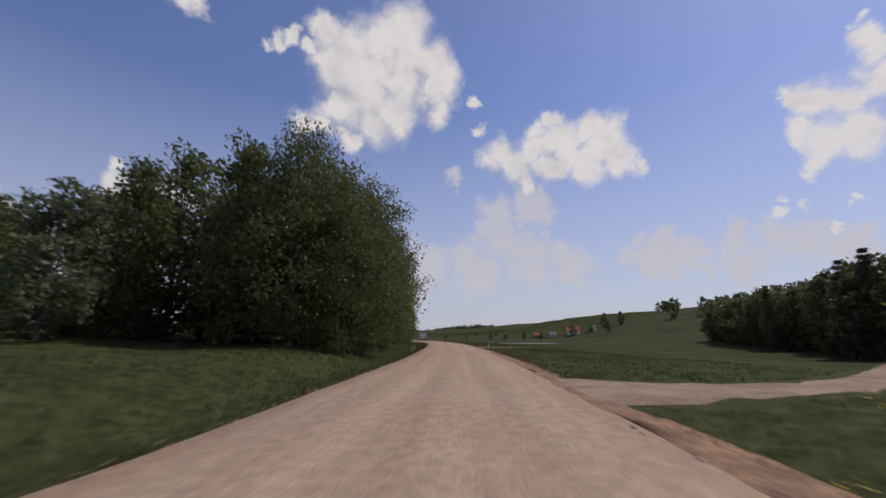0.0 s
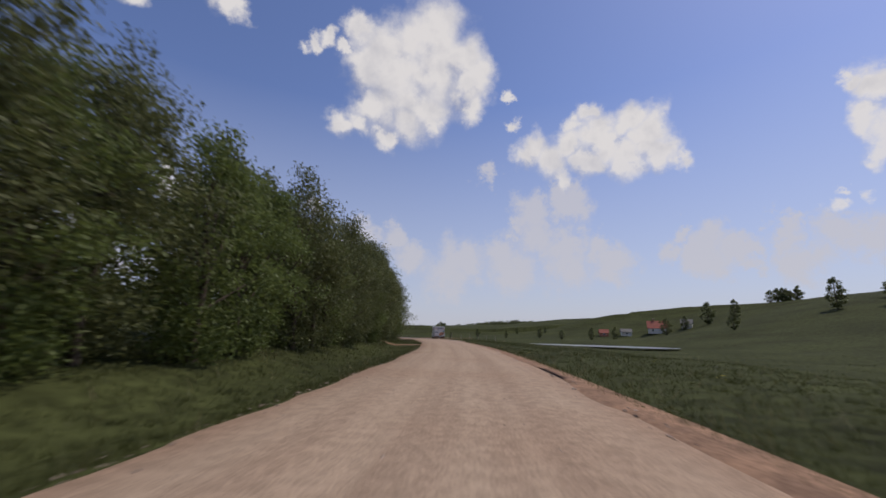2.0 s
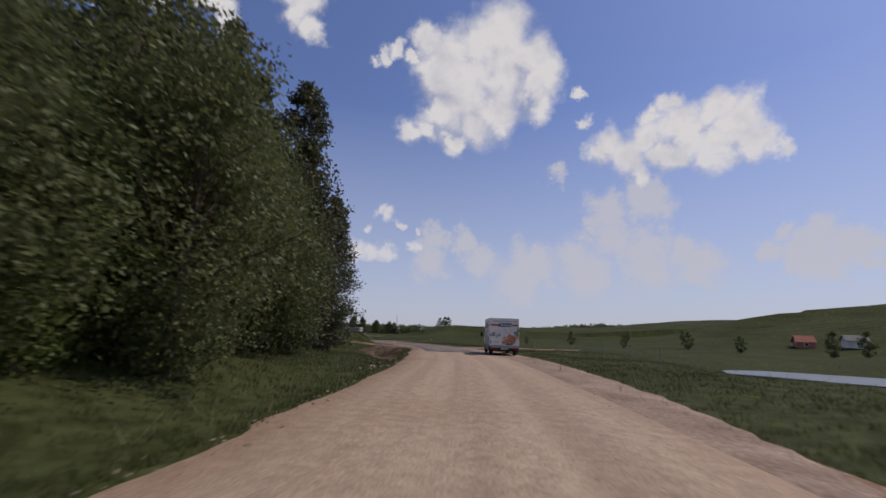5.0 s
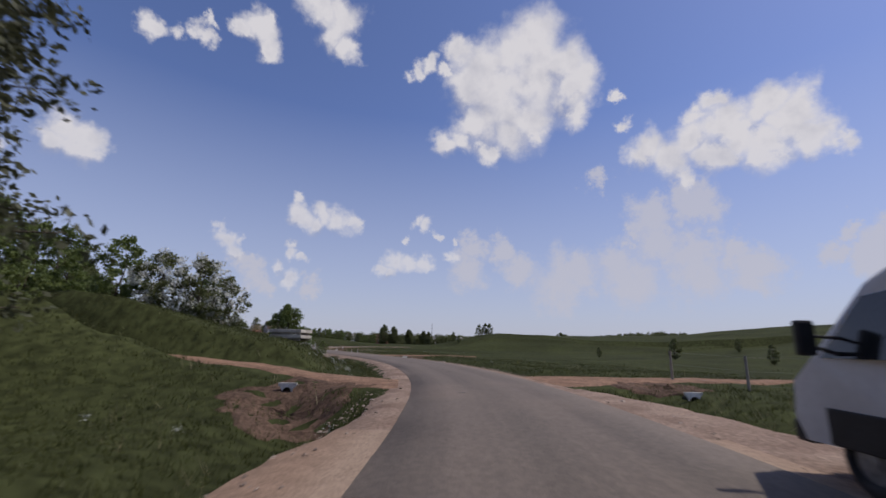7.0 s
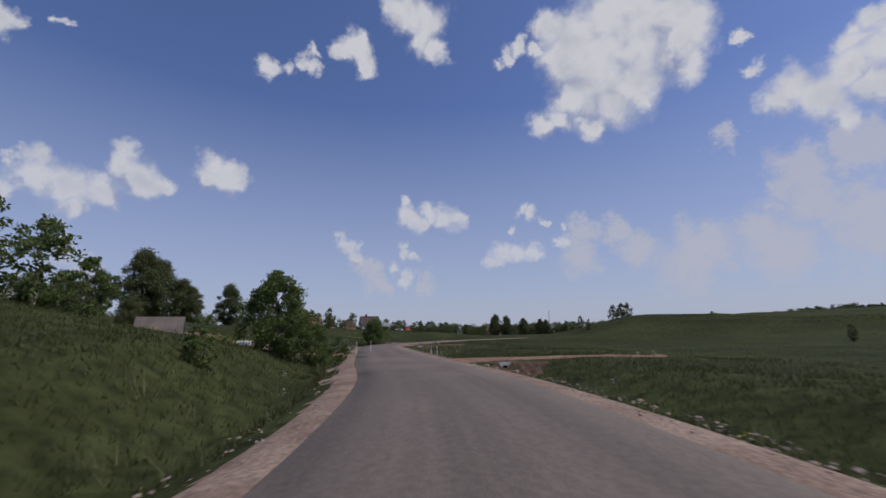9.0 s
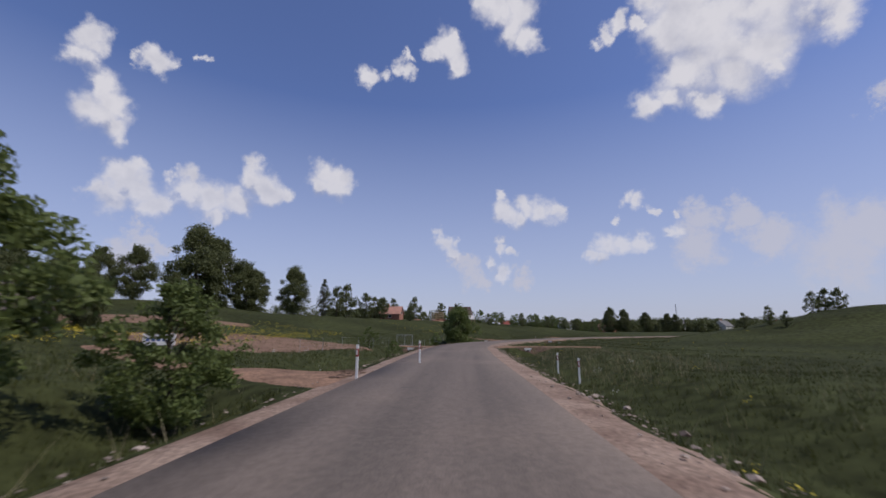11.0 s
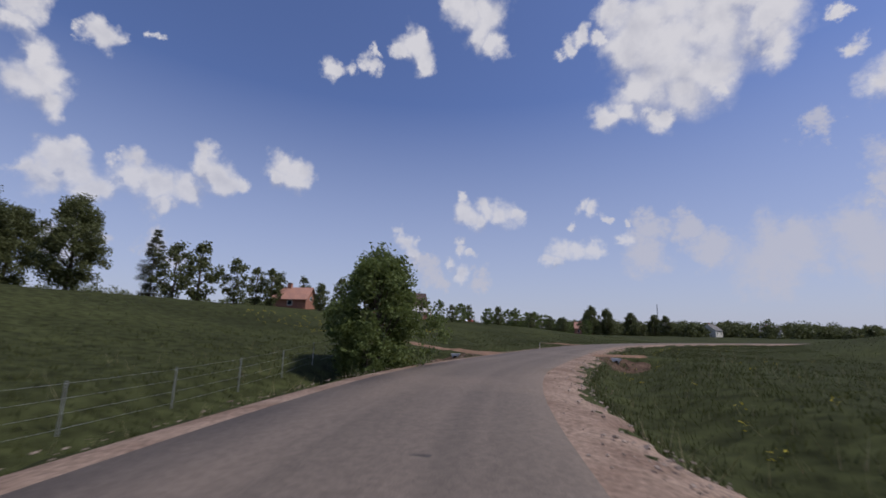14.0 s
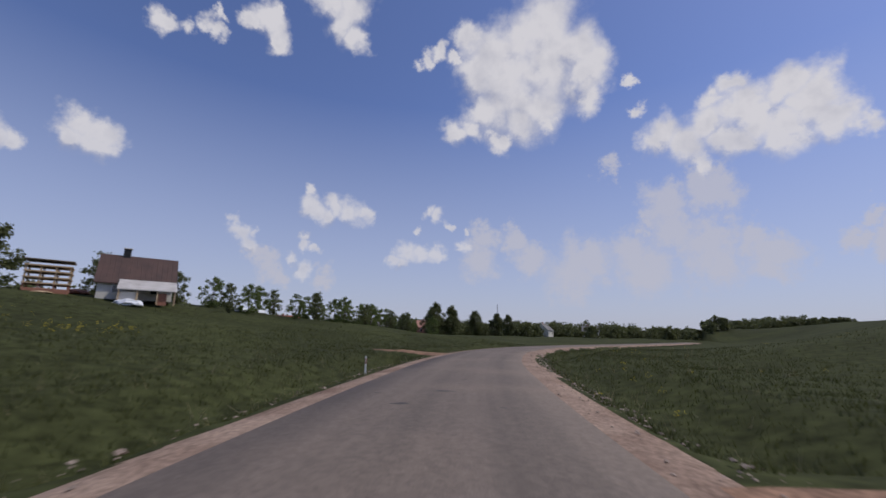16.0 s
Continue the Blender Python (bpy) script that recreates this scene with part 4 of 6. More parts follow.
def far_woods():
    """The wooded skyline beyond the fields."""
    rng = np.random.default_rng(8)
    cs, rad = [], []
    runs = [((-62, 525), (-200, 470), 90, 6, 9.5), ((-200, 470), (-300, 360), 70, 6, 9.5), ((-150, 420), (-90, 455), 30, 4, 6.5), ((-58, 540), (60, 620), 50, 5, 8), ((-330, 330), (-380, 200), 26, 8, 13),
            ((-170, 330), (-230, 290), 20, 5, 8), ((-20, 470), (-80, 440), 9, 4, 6), ((-62, 518), (-200, 464), 90, 3, 5.5), ((-200, 464), (-290, 360), 60, 3, 5.5), ((-50, 530), (70, 610), 60, 3, 5)]
    for (x0, y0), (x1, y1), n, h0, h1 in runs:
        for k in range(int(n * 2.4)):
            f = rng.uniform(0, 1)
            x, y = x0 + (x1 - x0) * f + rng.normal(0, 9), y0 + (y1 - y0) * f + rng.normal(0, 9)
            h = rng.uniform(h0, h1) * 0.9
            g = land_at(x, y)
            for q in range(20):
                z = rng.uniform(0.05, 1)
                a, r = rng.uniform(0, 6.283), h * 0.62 * math.sqrt(1.02 - z ** 3) * rng.uniform(0.3, 1)
                cs.append((x + r * math.cos(a), y + r * math.sin(a), g + h * z))
                rad.append(h * 0.10)
    v, f = leaf_cloud(rng, cs, rad, 15, 0.5)
    tagged(new("far_woods", raw_mesh("far_woods", v.tolist(), f.tolist(), M_LEAF)), "dark line of woods on the skyline", "woods", kind="stuff")


far_woods()


# ---- grass, weeds, stones ----
def verge_points(rng, n, s0, s1, u0, u1, side):
    s = rng.uniform(s0, s1, n)
    u = side * (u0 + (u1 - u0) * rng.uniform(0, 1, n) ** 1.6)
    i = np.clip(s + S0, 0, len(ROAD) - 2)
    j = i.astype(int)
    p = ROAD[j] + ROAD_T[j] * (i - j)[:, None] + ROAD_N[j] * u[:, None]
    keep = track_cover(p[:, 0], p[:, 1]) < 0.9
    p, s, u = p[keep], s[keep], u[keep]
    return p, land(p[:, 0], p[:, 1])


def blades(name, pts, z, rng, height, width, mat, label, per=4, lean=0.45, spread=0.12):
    n = len(pts) * per
    p = np.repeat(np.column_stack([pts, z]), per, 0)
    p[:, :2] += rng.normal(0, spread, (n, 2))
    a = rng.uniform(0, 6.283, n)
    h = height * rng.uniform(0.45, 1.3, n)
    w = width * rng.uniform(0.7, 1.3, n)
    side = np.stack([np.cos(a), np.sin(a), 0 * a], 1) * w[:, None]
    tip = p + np.stack([rng.normal(0, lean, n) * h, rng.normal(0, lean, n) * h, h], 1)
    p[:, 2] -= 0.04
    v = np.stack([p - side, p + side, tip], 1).reshape(-1, 3)
    f = np.arange(n * 3).reshape(-1, 3)
    return tagged(new(name, raw_mesh(name, v.tolist(), f.tolist(), mat)), label, "grass", kind="stuff")


def verges():
    rng = np.random.default_rng(21)
    runs = [(0, 150, 3.55, 12, -1, 19000), (0, 150, 3.55, 17, 1, 19000), (150, 215, 3.7, 20, -1, 18000), (150, 215, 3.7, 20, 1, 15000), (215, 330, 3.7, 19, -1, 18000), (215, 330, 3.7, 19, 1, 17000)]
    P, Z = zip(*[verge_points(rng, n, a, b, u0, u1, sd) for a, b, u0, u1, sd, n in runs])
    blades("verge_grass", np.vstack(P), np.concatenate(Z), rng, 0.13, 0.014, M_BLADE, "long green grass on the road verges")
    P, Z = zip(*[verge_points(rng, n, a, b, u0, u1, sd) for a, b, u0, u1, sd, n in [(0, 330, 8, 40, -1, 10000), (0, 330, 8, 46, 1, 12000)]])
    blades("meadow_grass", np.vstack(P), np.concatenate(Z), rng, 0.12, 0.022, M_BLADE, "tall meadow grass away from the road", spread=0.4)
    P, Z = zip(*[verge_points(rng, n, a, b, u0, u1, sd) for a, b, u0, u1, sd, n in [(0, 330, 3.6, 11, -1, 1300), (0, 330, 3.6, 16, 1, 1800), (212, 235, 6, 12, 1, 500)]])
    blades("dry_stalks", np.vstack(P), np.concatenate(Z), rng, 0.42, 0.008, M_DRY, "pale dry stalks among the grass", per=3)

    def flowers(name, runs, mat, label, size, height, per):
        P, Z = zip(*[verge_points(rng, n, a, b, u0, u1, sd) for a, b, u0, u1, sd, n in runs])
        p, z = np.vstack(P), np.concatenate(Z)
        c = np.column_stack([p, z + height * rng.uniform(0.5, 1.2, len(p))])
        v, f = leaf_cloud(rng, c, np.full(len(c), 0.07), per, size, 0.7)
        tagged(new(name, raw_mesh(name, v.tolist(), f.tolist(), mat)), label, "flowers", kind="stuff")

    flowers("yellow_flowers", [(206, 244, 15, 25, -1, 1500), (196, 204, 9, 13, -1, 40), (262, 285, 16, 26, -1, 200), (0, 330, 4, 12, 1, 60), (240, 330, 5, 30, 1, 60), (6, 11, 8, 12, 1, 25)], M_YELLOW, "yellow dandelions and rape in the meadow", 0.03, 0.22, 9)
    flowers("white_flowers", [(165, 179, 4.8, 8.0, -1, 46), (150, 240, 4, 11, -1, 16), (150, 240, 4.5, 12, 1, 16)], M_BLOSSOM, "white umbels of cow parsley on the verge", 0.026, 0.5, 16)


verges()


def stones():
    """Loose stones along the edges and on the gravel."""
    rng = np.random.default_rng(31)
    base = np.array([(1, 0, -0.2), (-0.5, 0.87, -0.3), (-0.5, -0.87, -0.2), (0.5, 0.8, 0.35), (-1, 0.1, 0.4), (0.4, -0.8, 0.45), (0, 0, 0.85)])
    tris = [(0, 3, 6), (3, 4, 6), (4, 5, 6), (5, 0, 6), (0, 1, 3), (1, 4, 3), (1, 2, 4), (2, 5, 4), (2, 0, 5)]
    v, f = [], []
    runs = [(0, 160, -3.55, 0.3, 1500, 0.02), (0, 160, 3.45, 0.4, 1500, 0.022), (0, 160, 0, 1.6, 2600, 0.012), (S_PAVED, 300, -3.25, 0.28, 1300, 0.018), (S_PAVED, 300, 3.5, 0.35, 2200, 0.026), (S_PAVED, 300, 3.0, 0.4, 900, 0.014)]
    for s0, s1, u, sd, n, size in runs:
        s, off = rng.uniform(s0, s1, n), u + rng.normal(0, sd, n)
        i = np.clip(s + S0, 0, len(ROAD) - 2)
        j = i.astype(int)
        p = ROAD[j] + ROAD_T[j] * (i - j)[:, None] + ROAD_N[j] * off[:, None]
        z = np.where(np.abs(off) < 3.2, 0.0, np.where(np.abs(off) < 3.6, -0.06, np.maximum(land(p[:, 0], p[:, 1]), -0.5)))
        for (x, y), zz in zip(p, z):
            r = size * rng.lognormal(0, 0.45)
            a = rng.uniform(0, 6.283)
            c, d = math.cos(a), math.sin(a)
            q = base * r * rng.uniform(0.7, 1.3, 3)
            k = len(v)
            v.extend((x + c * t[0] - d * t[1], y + d * t[0] + c * t[1], zz + t[2] * 0.7) for t in q)
            f.extend((k + t[0], k + t[1], k + t[2]) for t in tris)
    tagged(new("loose_stones", raw_mesh("loose_stones", v, f, M_STONE)), "loose stones along the road edges", "stones", kind="stuff")


stones()


# ---- roadside posts, culverts, fences ----
def marker_post(x, y, turn, band, label, height=1.0):
    ob = thing("marker_post", label, "marker post", "roadside marker posts", (x, y, land_at(x, y)), turn)
    bm = boxed(-0.036, 0.036, -0.028, 0.028, -0.2, height * 0.66, bevel=0.01)
    part("shaft", bm, M_WHITE, ob)
    part("band", boxed(-0.038, 0.038, -0.03, 0.03, height * 0.66, height * 0.88, bevel=0.01), band, ob)
    bm = boxed(-0.036, 0.036, -0.028, 0.028, height * 0.88, height, bevel=0.01)
    for vv in bm.verts:
        if vv.co.z > height * 0.97 and vv.co.y > 0:
            vv.co.z -= 0.03
    part("cap", bm, M_WHITE, ob)
    part("reflector", boxed(-0.02, 0.02, -0.036, -0.03, height * 0.72, height * 0.84), M_RED if band is M_BLACK else M_WHITE, ob)
    return ob


for x, y in ((-3.35, 46.2), (-3.3, 49.5)):
    marker_post(x, y, -3, M_BLACK, "white plastic marker post with black band")
for x, y in ((5.5, 47.2), (5.4, 50.4)):
    marker_post(x, y, -3, M_RED, "white plastic marker post with dark red band")
for x, y in ((-45.6, 204.4), (-48.4, 207.2), (-47.2, 195.2), (-50.3, 200.0), (-86.4, 258.0)):
    marker_post(x, y, 44, M_RED, "white plastic marker post with dark red band")


M_SOIL = material("dug_soil", (0.13, 0.084, 0.060), 0.95, tint=(0.08, 0.054, 0.040), scale=1.6, fine=10, vary=0.4, bump=0.8, spec=0.05)


def culvert(x, y, turn, label):
    """A concrete collar with a dark pipe mouth, set in the bank of a ditch."""
    ax, ay = -math.sin(radians(turn)), math.cos(radians(turn))
    reach = next((d for d in np.arange(-2.0, 3.0, 0.1) if sheet_z(x + ax * d, y + ay * d)[0] > -0.30), 0.0)
    x, y = x + ax * reach, y + ay * reach
    ob = thing("culvert", label, "culvert", "culverts under the side tracks", (x - 0.12 * ax, y - 0.12 * ay, -0.36), turn, 0.74)
    bm = bmesh.new()
    w, h, n = 0.40, 0.42, 18
    outer = [(-0.20, -0.2), (0.20, -0.2), (0.23, 0.14), (w, h - 0.10), (w, h), (-w, h), (-w, h - 0.10), (-0.23, 0.14)]
    ring_f, ring_b = [], []
    for y0, ring in ((-0.12, ring_f), (-0.01, ring_b)):
        ring.extend(bm.verts.new((px, y0, pz)) for px, pz in outer)
    for k in range(8):
        bm.faces.new((ring_f[k], ring_f[(k + 1) % 8], ring_b[(k + 1) % 8], ring_b[k]))
    hole = [bm.verts.new((0.17 * math.cos(k * math.tau / n), -0.12, 0.06 + 0.17 * math.sin(k * math.tau / n))) for k in range(n)]
    deep = [bm.verts.new((v.co.x, -0.01, v.co.z)) for v in hole]
    for k in range(n):
        bm.faces.new((hole[k], hole[(k + 1) % n], deep[(k + 1) % n], deep[k]))
    e1 = [bm.edges.get((ring_f[k], ring_f[(k + 1) % 8])) for k in range(8)] + [bm.edges.get((hole[k], hole[(k + 1) % n])) for k in range(n)]
    bmesh.ops.triangle_fill(bm, use_beauty=True, edges=e1)
    bmesh.ops.recalc_face_normals(bm, faces=bm.faces)
    part("headwall", bm, M_CONCRETE, ob)
    bm = bmesh.new()
    tube(bm, (0, -0.20, 0.06), (0, 0.6, 0.06), 0.172, 0.172, n, False)
    tube(bm, (0, -0.20, 0.06), (0, 0.6, 0.06), 0.155, 0.155, n, False)
    tube(bm, (0, 0.5, 0.06), (0, 0.56, 0.06), 0.17, 0.17, n, True)
    part("pipe", bm, M_PIPE, ob, smooth=True)
    return ob


for x, y, turn in ((-20.2, 157.0, 24), (-8.6, 164.4, 20), (-30.7, 189.4, 40), (-48.6, 195.2, 44), (-65.9, 211.5, 42), (-58.6, 218.3, 42), (-80.6, 236.9, 26), (-72.4, 242.0, 22), (-85.2, 264.0, 10)):
    culvert(x, y, turn, "white concrete culvert mouth in the ditch bank")


def earth_banks():
    """Raw dug soil on the ditch slopes round the culvert mouths."""
    rng = np.random.default_rng(5)
    for x, y, turn, sx, sy in ((-19.8, 156.9, 22, 3.4, 2.4), (-8.5, 164.4, 20, 2.8, 1.9), (-30.4, 189.8, 42, 1.9, 1.6), (-48.8, 195.8, 44, 1.3, 1.5), (-66.0, 212.2, 42, 1.7, 1.5), (-58.3, 218.8, 42, 2.0, 1.7), (-80.7, 237.2, 26, 2.3, 1.7), (-72.1, 242.4, 24, 1.8, 1.7)):
        n, rings, sx, sy = 26, 9, sx * 0.78, sy * 0.8
        pts = [(0.0, 0.0)]
        wob = 1 + 0.16 * np.convolve(rng.normal(size=n + 4), np.ones(3) / 1.7, "same")[2:-2]
        for q in range(1, rings + 1):
            for k in range(n):
                a = k * math.tau / n
                pts.append((q / rings * wob[k] * sx * math.cos(a), q / rings * wob[k] * sy * math.sin(a)))
        c, d = math.cos(radians(turn)), math.sin(radians(turn))
        P = np.array([(x + c * p - d * q, y + d * p + c * q) for p, q in pts])
        z = sheet_z(P[:, 0], P[:, 1]) + 0.035 + rng.normal(0, 0.028, len(P))
        z[-n:] -= 0.09
        f = [(0, 1 + k, 1 + (k + 1) % n) for k in range(n)]
        for q in range(rings - 1):
            b = 1 + q * n
            f += [(b + k, b + n + k, b + n + (k + 1) % n, b + (k + 1) % n) for k in range(n)]
        ob = new("earth_bank", raw_mesh("earth_bank", np.column_stack([P, z]).tolist(), f, M_SOIL))
        tagged(ob, "bank of freshly dug brown soil", "earth bank", "soil banks at the culverts", "structure")


earth_banks()


def wire_fence(points, height, label, post_mat, wires=5, gap=2.6, thick=0.025):
    line = smooth_line(points, gap)
    z = land(line[:, 0], line[:, 1])
    ob = thing("wire_fence", label, "fence")
    shared = None
    for (x, y), zz in zip(line, z):
        if shared is None:
            bm = bmesh.new()
            tube(bm, (0, 0, -0.2), (0, 0, height), thick, thick * 0.9, 6)
            shared = mesh_of(bm, "post", post_mat)
        p = part("post", shared, post_mat, ob)
        p.location = (x, y, zz)
    for w in range(wires):
        bm = bmesh.new()
        h = height * (0.15 + 0.8 * w / max(wires - 1, 1))
        for k in range(len(line) - 1):
            tube(bm, (*line[k], z[k] + h), (*line[k + 1], z[k + 1] + h), 0.0025, 0.0025, 4, False)
        part("wire", bm, M_STEEL, ob)
    return ob


wire_fence([(-63.4, 200.5), (-65.2, 204), (-67.6, 208.4), (-69.0, 211.8)], 0.95, "low wire fence on thin steel posts", M_STEEL, 4, 2.4, 0.012)
wire_fence([(-71.6, 216.0), (-75.5, 221.5), (-81, 229), (-85, 234)], 0.95, "low wire fence on thin steel posts", M_STEEL, 4, 2.6, 0.016)
wire_fence([(-7.6, 168.0), (-5.6, 166.6), (0, 162), (7, 154)], 1.35, "wire fence on dark wooden posts", M_GREYWOOD, 3, 3.0, 0.06)


def wire_gate(x, y, turn):
    ob = thing("wire_gate", "light steel garden gate of tubes and mesh", "gate", at=(x, y, land_at(x, y)), turn=turn, size=0.8)
    for nm, a, b in (("post", (-0.9, 0, -0.1), (-0.9, 0, 1.35)), ("post", (0.9, 0, -0.1), (0.9, 0, 1.35)), ("rail", (-0.9, 0, 1.3), (0.9, 0, 1.3)), ("rail", (-0.9, 0, 0.12), (0.9, 0, 0.12)), ("stile", (0, 0, 0.12), (0, 0, 1.3))):
        bm = bmesh.new()
        tube(bm, a, b, 0.03, 0.03, 8)
        part(nm, bm, M_STEEL, ob)
    bm = bmesh.new()
    for k in range(1, 17):
        tube(bm, (-0.9 + k * 0.105, 0, 0.12), (-0.9 + k * 0.105, 0, 1.3), 0.003, 0.003, 3, False)
    for k in range(1, 10):
        tube(bm, (-0.9, 0, 0.12 + k * 0.118), (0.9, 0, 0.12 + k * 0.118), 0.003, 0.003, 3, False)
    part("mesh", bm, M_STEEL, ob)


wire_gate(-68.6, 212.9, 50)


def land_patch(name, corners, mat, label, n=24, lift=0.05):
    """A piece of field lying on the ground, between four corners."""
    (a, b, c, d) = [np.array(p, float) for p in corners]
    rng = np.random.default_rng(len(name))
    g = np.linspace(0, 1, n)
    P, Q = np.meshgrid(g, g)
    wob = rng.normal(0, 0.25, P.shape) * ((P == 0) | (P == 1) | (Q == 0) | (Q == 1))
    X = (a[0] * (1 - P) + b[0] * P) * (1 - Q) + (d[0] * (1 - P) + c[0] * P) * Q + wob
    Y = (a[1] * (1 - P) + b[1] * P) * (1 - Q) + (d[1] * (1 - P) + c[1] * P) * Q + wob
    edge = np.minimum.reduce([P, 1 - P, Q, 1 - Q])
    Z = sheet_z(X, Y).reshape(P.shape) + np.where(edge > 0, lift, -0.06) + rng.normal(0, 0.02, P.shape)
    v = np.column_stack([X.ravel(), Y.ravel(), Z.ravel()])
    f = [(i * n + j, i * n + j + 1, (i + 1) * n + j + 1, (i + 1) * n + j) for i in range(n - 1) for j in range(n - 1)]
    return tagged(new(name, raw_mesh(name, v.tolist(), f, mat, True)), label, "field", kind="structure")


land_patch("ploughed_field", [(-61.5, 190), (-66.8, 208.6), (-72.0, 210.4), (-79, 188)], M_FIELD, "strip of bare ploughed soil on the slope")
land_patch("upper_field", [(-84, 186), (-84.5, 204.5), (-86.5, 205.0), (-93, 186)], M_FIELD, "second strip of bare ploughed soil below the trees")


def tar_patches():
    """Small dark repairs and stains on the asphalt."""
    rng = np.random.default_rng(77)
    spots = [(-31.5, 182.6, 0.20), (-30.4, 183.3, 0.10), (-14.3, 157.2, 0.16), (-15.6, 159.2, 0.12)]
    for k in range(30):
        s, u = rng.uniform(S_PAVED + 6, 310), rng.uniform(-1.9, 1.9)
        spots.append((*at_road(s, u), rng.uniform(0.05, 0.14)))
    for x, y, r in spots:
        s, u = road_coords([x], [y])
        n = 11
        a = np.arange(n) * math.tau / n + rng.uniform(0, 1)
        rad = r * (1 + 0.3 * rng.normal(size=n))
        h = math.radians(road_heading(float(s[0])))
        px, py = rad * np.cos(a) * 1.3, rad * np.sin(a) * 0.7
        X, Y = x + px * math.cos(h) - py * math.sin(h), y + px * math.sin(h) + py * math.cos(h)
        zc = 0.052 - 0.017 * abs(float(u[0]))
        v = [(x, y, zc + 0.012)] + [(p, q, zc + 0.004) for p, q in zip(X, Y)] + [(x + (p - x) * 1.1, y + (q - y) * 1.1, zc - 0.02) for p, q in zip(X, Y)]
        f = [(0, 1 + k, 1 + (k + 1) % n) for k in range(n)] + [(1 + k, 1 + n + k, 1 + n + (k + 1) % n, 1 + (k + 1) % n) for k in range(n)]
        tagged(new("tar_patch", raw_mesh("tar_patch", v, f, M_TAR)), "small dark tar patch on the asphalt", "road patch", "patches on the asphalt", "structure")


M_TAR = material("tar", (0.055, 0.048, 0.043), 0.7, vary=0.3, scale=6, fine=40, bump=0.4)
tar_patches()


# ---- the delivery van ----
M_VAN = material("van_white", (0.74, 0.74, 0.72), 0.35, tint=(0.62, 0.61, 0.58), scale=1.4, fine=12, vary=0.05, bump=0.03, spec=0.5)
M_DUSTY = material("dusty_white", (0.50, 0.47, 0.42), 0.6, tint=(0.33, 0.29, 0.25), scale=1.3, fine=9, vary=0.15, bump=0.05)
M_STRIPE = material("stripe_red", (0.50, 0.03, 0.03), 0.4, vary=0.06, fine=20, bump=0.0)
M_NAVY = material("panel_navy", (0.02, 0.045, 0.16), 0.4, vary=0.06, fine=20, bump=0.0)
M_PRINT = material("print_grey", (0.30, 0.31, 0.33), 0.5, vary=0.1, fine=20, bump=0.0)
M_BOWL = material("print_blue", (0.10, 0.16, 0.34), 0.45, vary=0.15, fine=12, bump=0.0)
M_FOOD = material("print_orange", (0.62, 0.27, 0.11), 0.5, tint=(0.72, 0.42, 0.20), scale=7, fine=25, vary=0.25, bump=0.0, random_ob=0.35)
M_SAUCE = material("print_red_brown", (0.38, 0.10, 0.05), 0.5, tint=(0.55, 0.22, 0.10), scale=8, fine=25, vary=0.25, bump=0.0, random_ob=0.3)
M_PACK = material("print_slate", (0.16, 0.22, 0.28), 0.5, tint=(0.25, 0.31, 0.36), scale=6, fine=20, vary=0.15, bump=0.0)
M_HERB = material("print_green", (0.12, 0.20, 0.12), 0.5, tint=(0.30, 0.36, 0.34), scale=8, fine=25, vary=0.3, bump=0.0)
M_STICK = material("print_brown", (0.25, 0.13, 0.06), 0.5, vary=0.15, fine=20, bump=0.0)
M_TYRE = material("tyre_rubber", (0.03, 0.029, 0.028), 0.85, tint=(0.075, 0.065, 0.055), scale=3, fine=25, vary=0.2, bump=0.3)
M_RIM = material("steel_rim", (0.35, 0.34, 0.33), 0.5, 0.6, vary=0.15, fine=20, bump=0.1)
M_LAMP = material("tail_lamp_red", (0.20, 0.015, 0.015), 0.25, vary=0.1, fine=30, bump=0.0, spec=0.6)
M_GLASS = material("cab_glass", (0.03, 0.035, 0.04), 0.06, vary=0.05, fine=5, bump=0.0, spec=0.8)


def sheet(points, y, thick=0.004):
    """A thin flat shape in the plane across the van (x, z), facing backwards."""
    bm = bmesh.new()
    front = [bm.verts.new((px, y - thick, pz)) for px, pz in points]
    back = [bm.verts.new((px, y, pz)) for px, pz in points]
    bm.faces.new(front)
    for k in range(len(points)):
        q = (k + 1) % len(points)
        bm.faces.new((front[k], back[k], back[q], front[q]))
    bmesh.ops.recalc_face_normals(bm, faces=bm.faces)
    return bm


def side_sheet(points, x, thick=0.004):
    """The same on a flank (y, z); thick is negative for the left flank."""
    bm = bmesh.new()
    out = [bm.verts.new((x + thick, py, pz)) for py, pz in points]
    inn = [bm.verts.new((x, py, pz)) for py, pz in points]
    bm.faces.new(out)
    for k in range(len(points)):
        q = (k + 1) % len(points)
        bm.faces.new((out[k], inn[k], inn[q], out[q]))
    bmesh.ops.recalc_face_normals(bm, faces=bm.faces)
    return bm


def blob(cx, cz, rx, rz, n=9, seed=0):
    r = random.Random(seed)
    return [(cx + rx * math.cos(k * math.tau / n) * r.uniform(0.75, 1.15), cz + rz * math.sin(k * math.tau / n) * r.uniform(0.75, 1.15)) for k in range(n)]


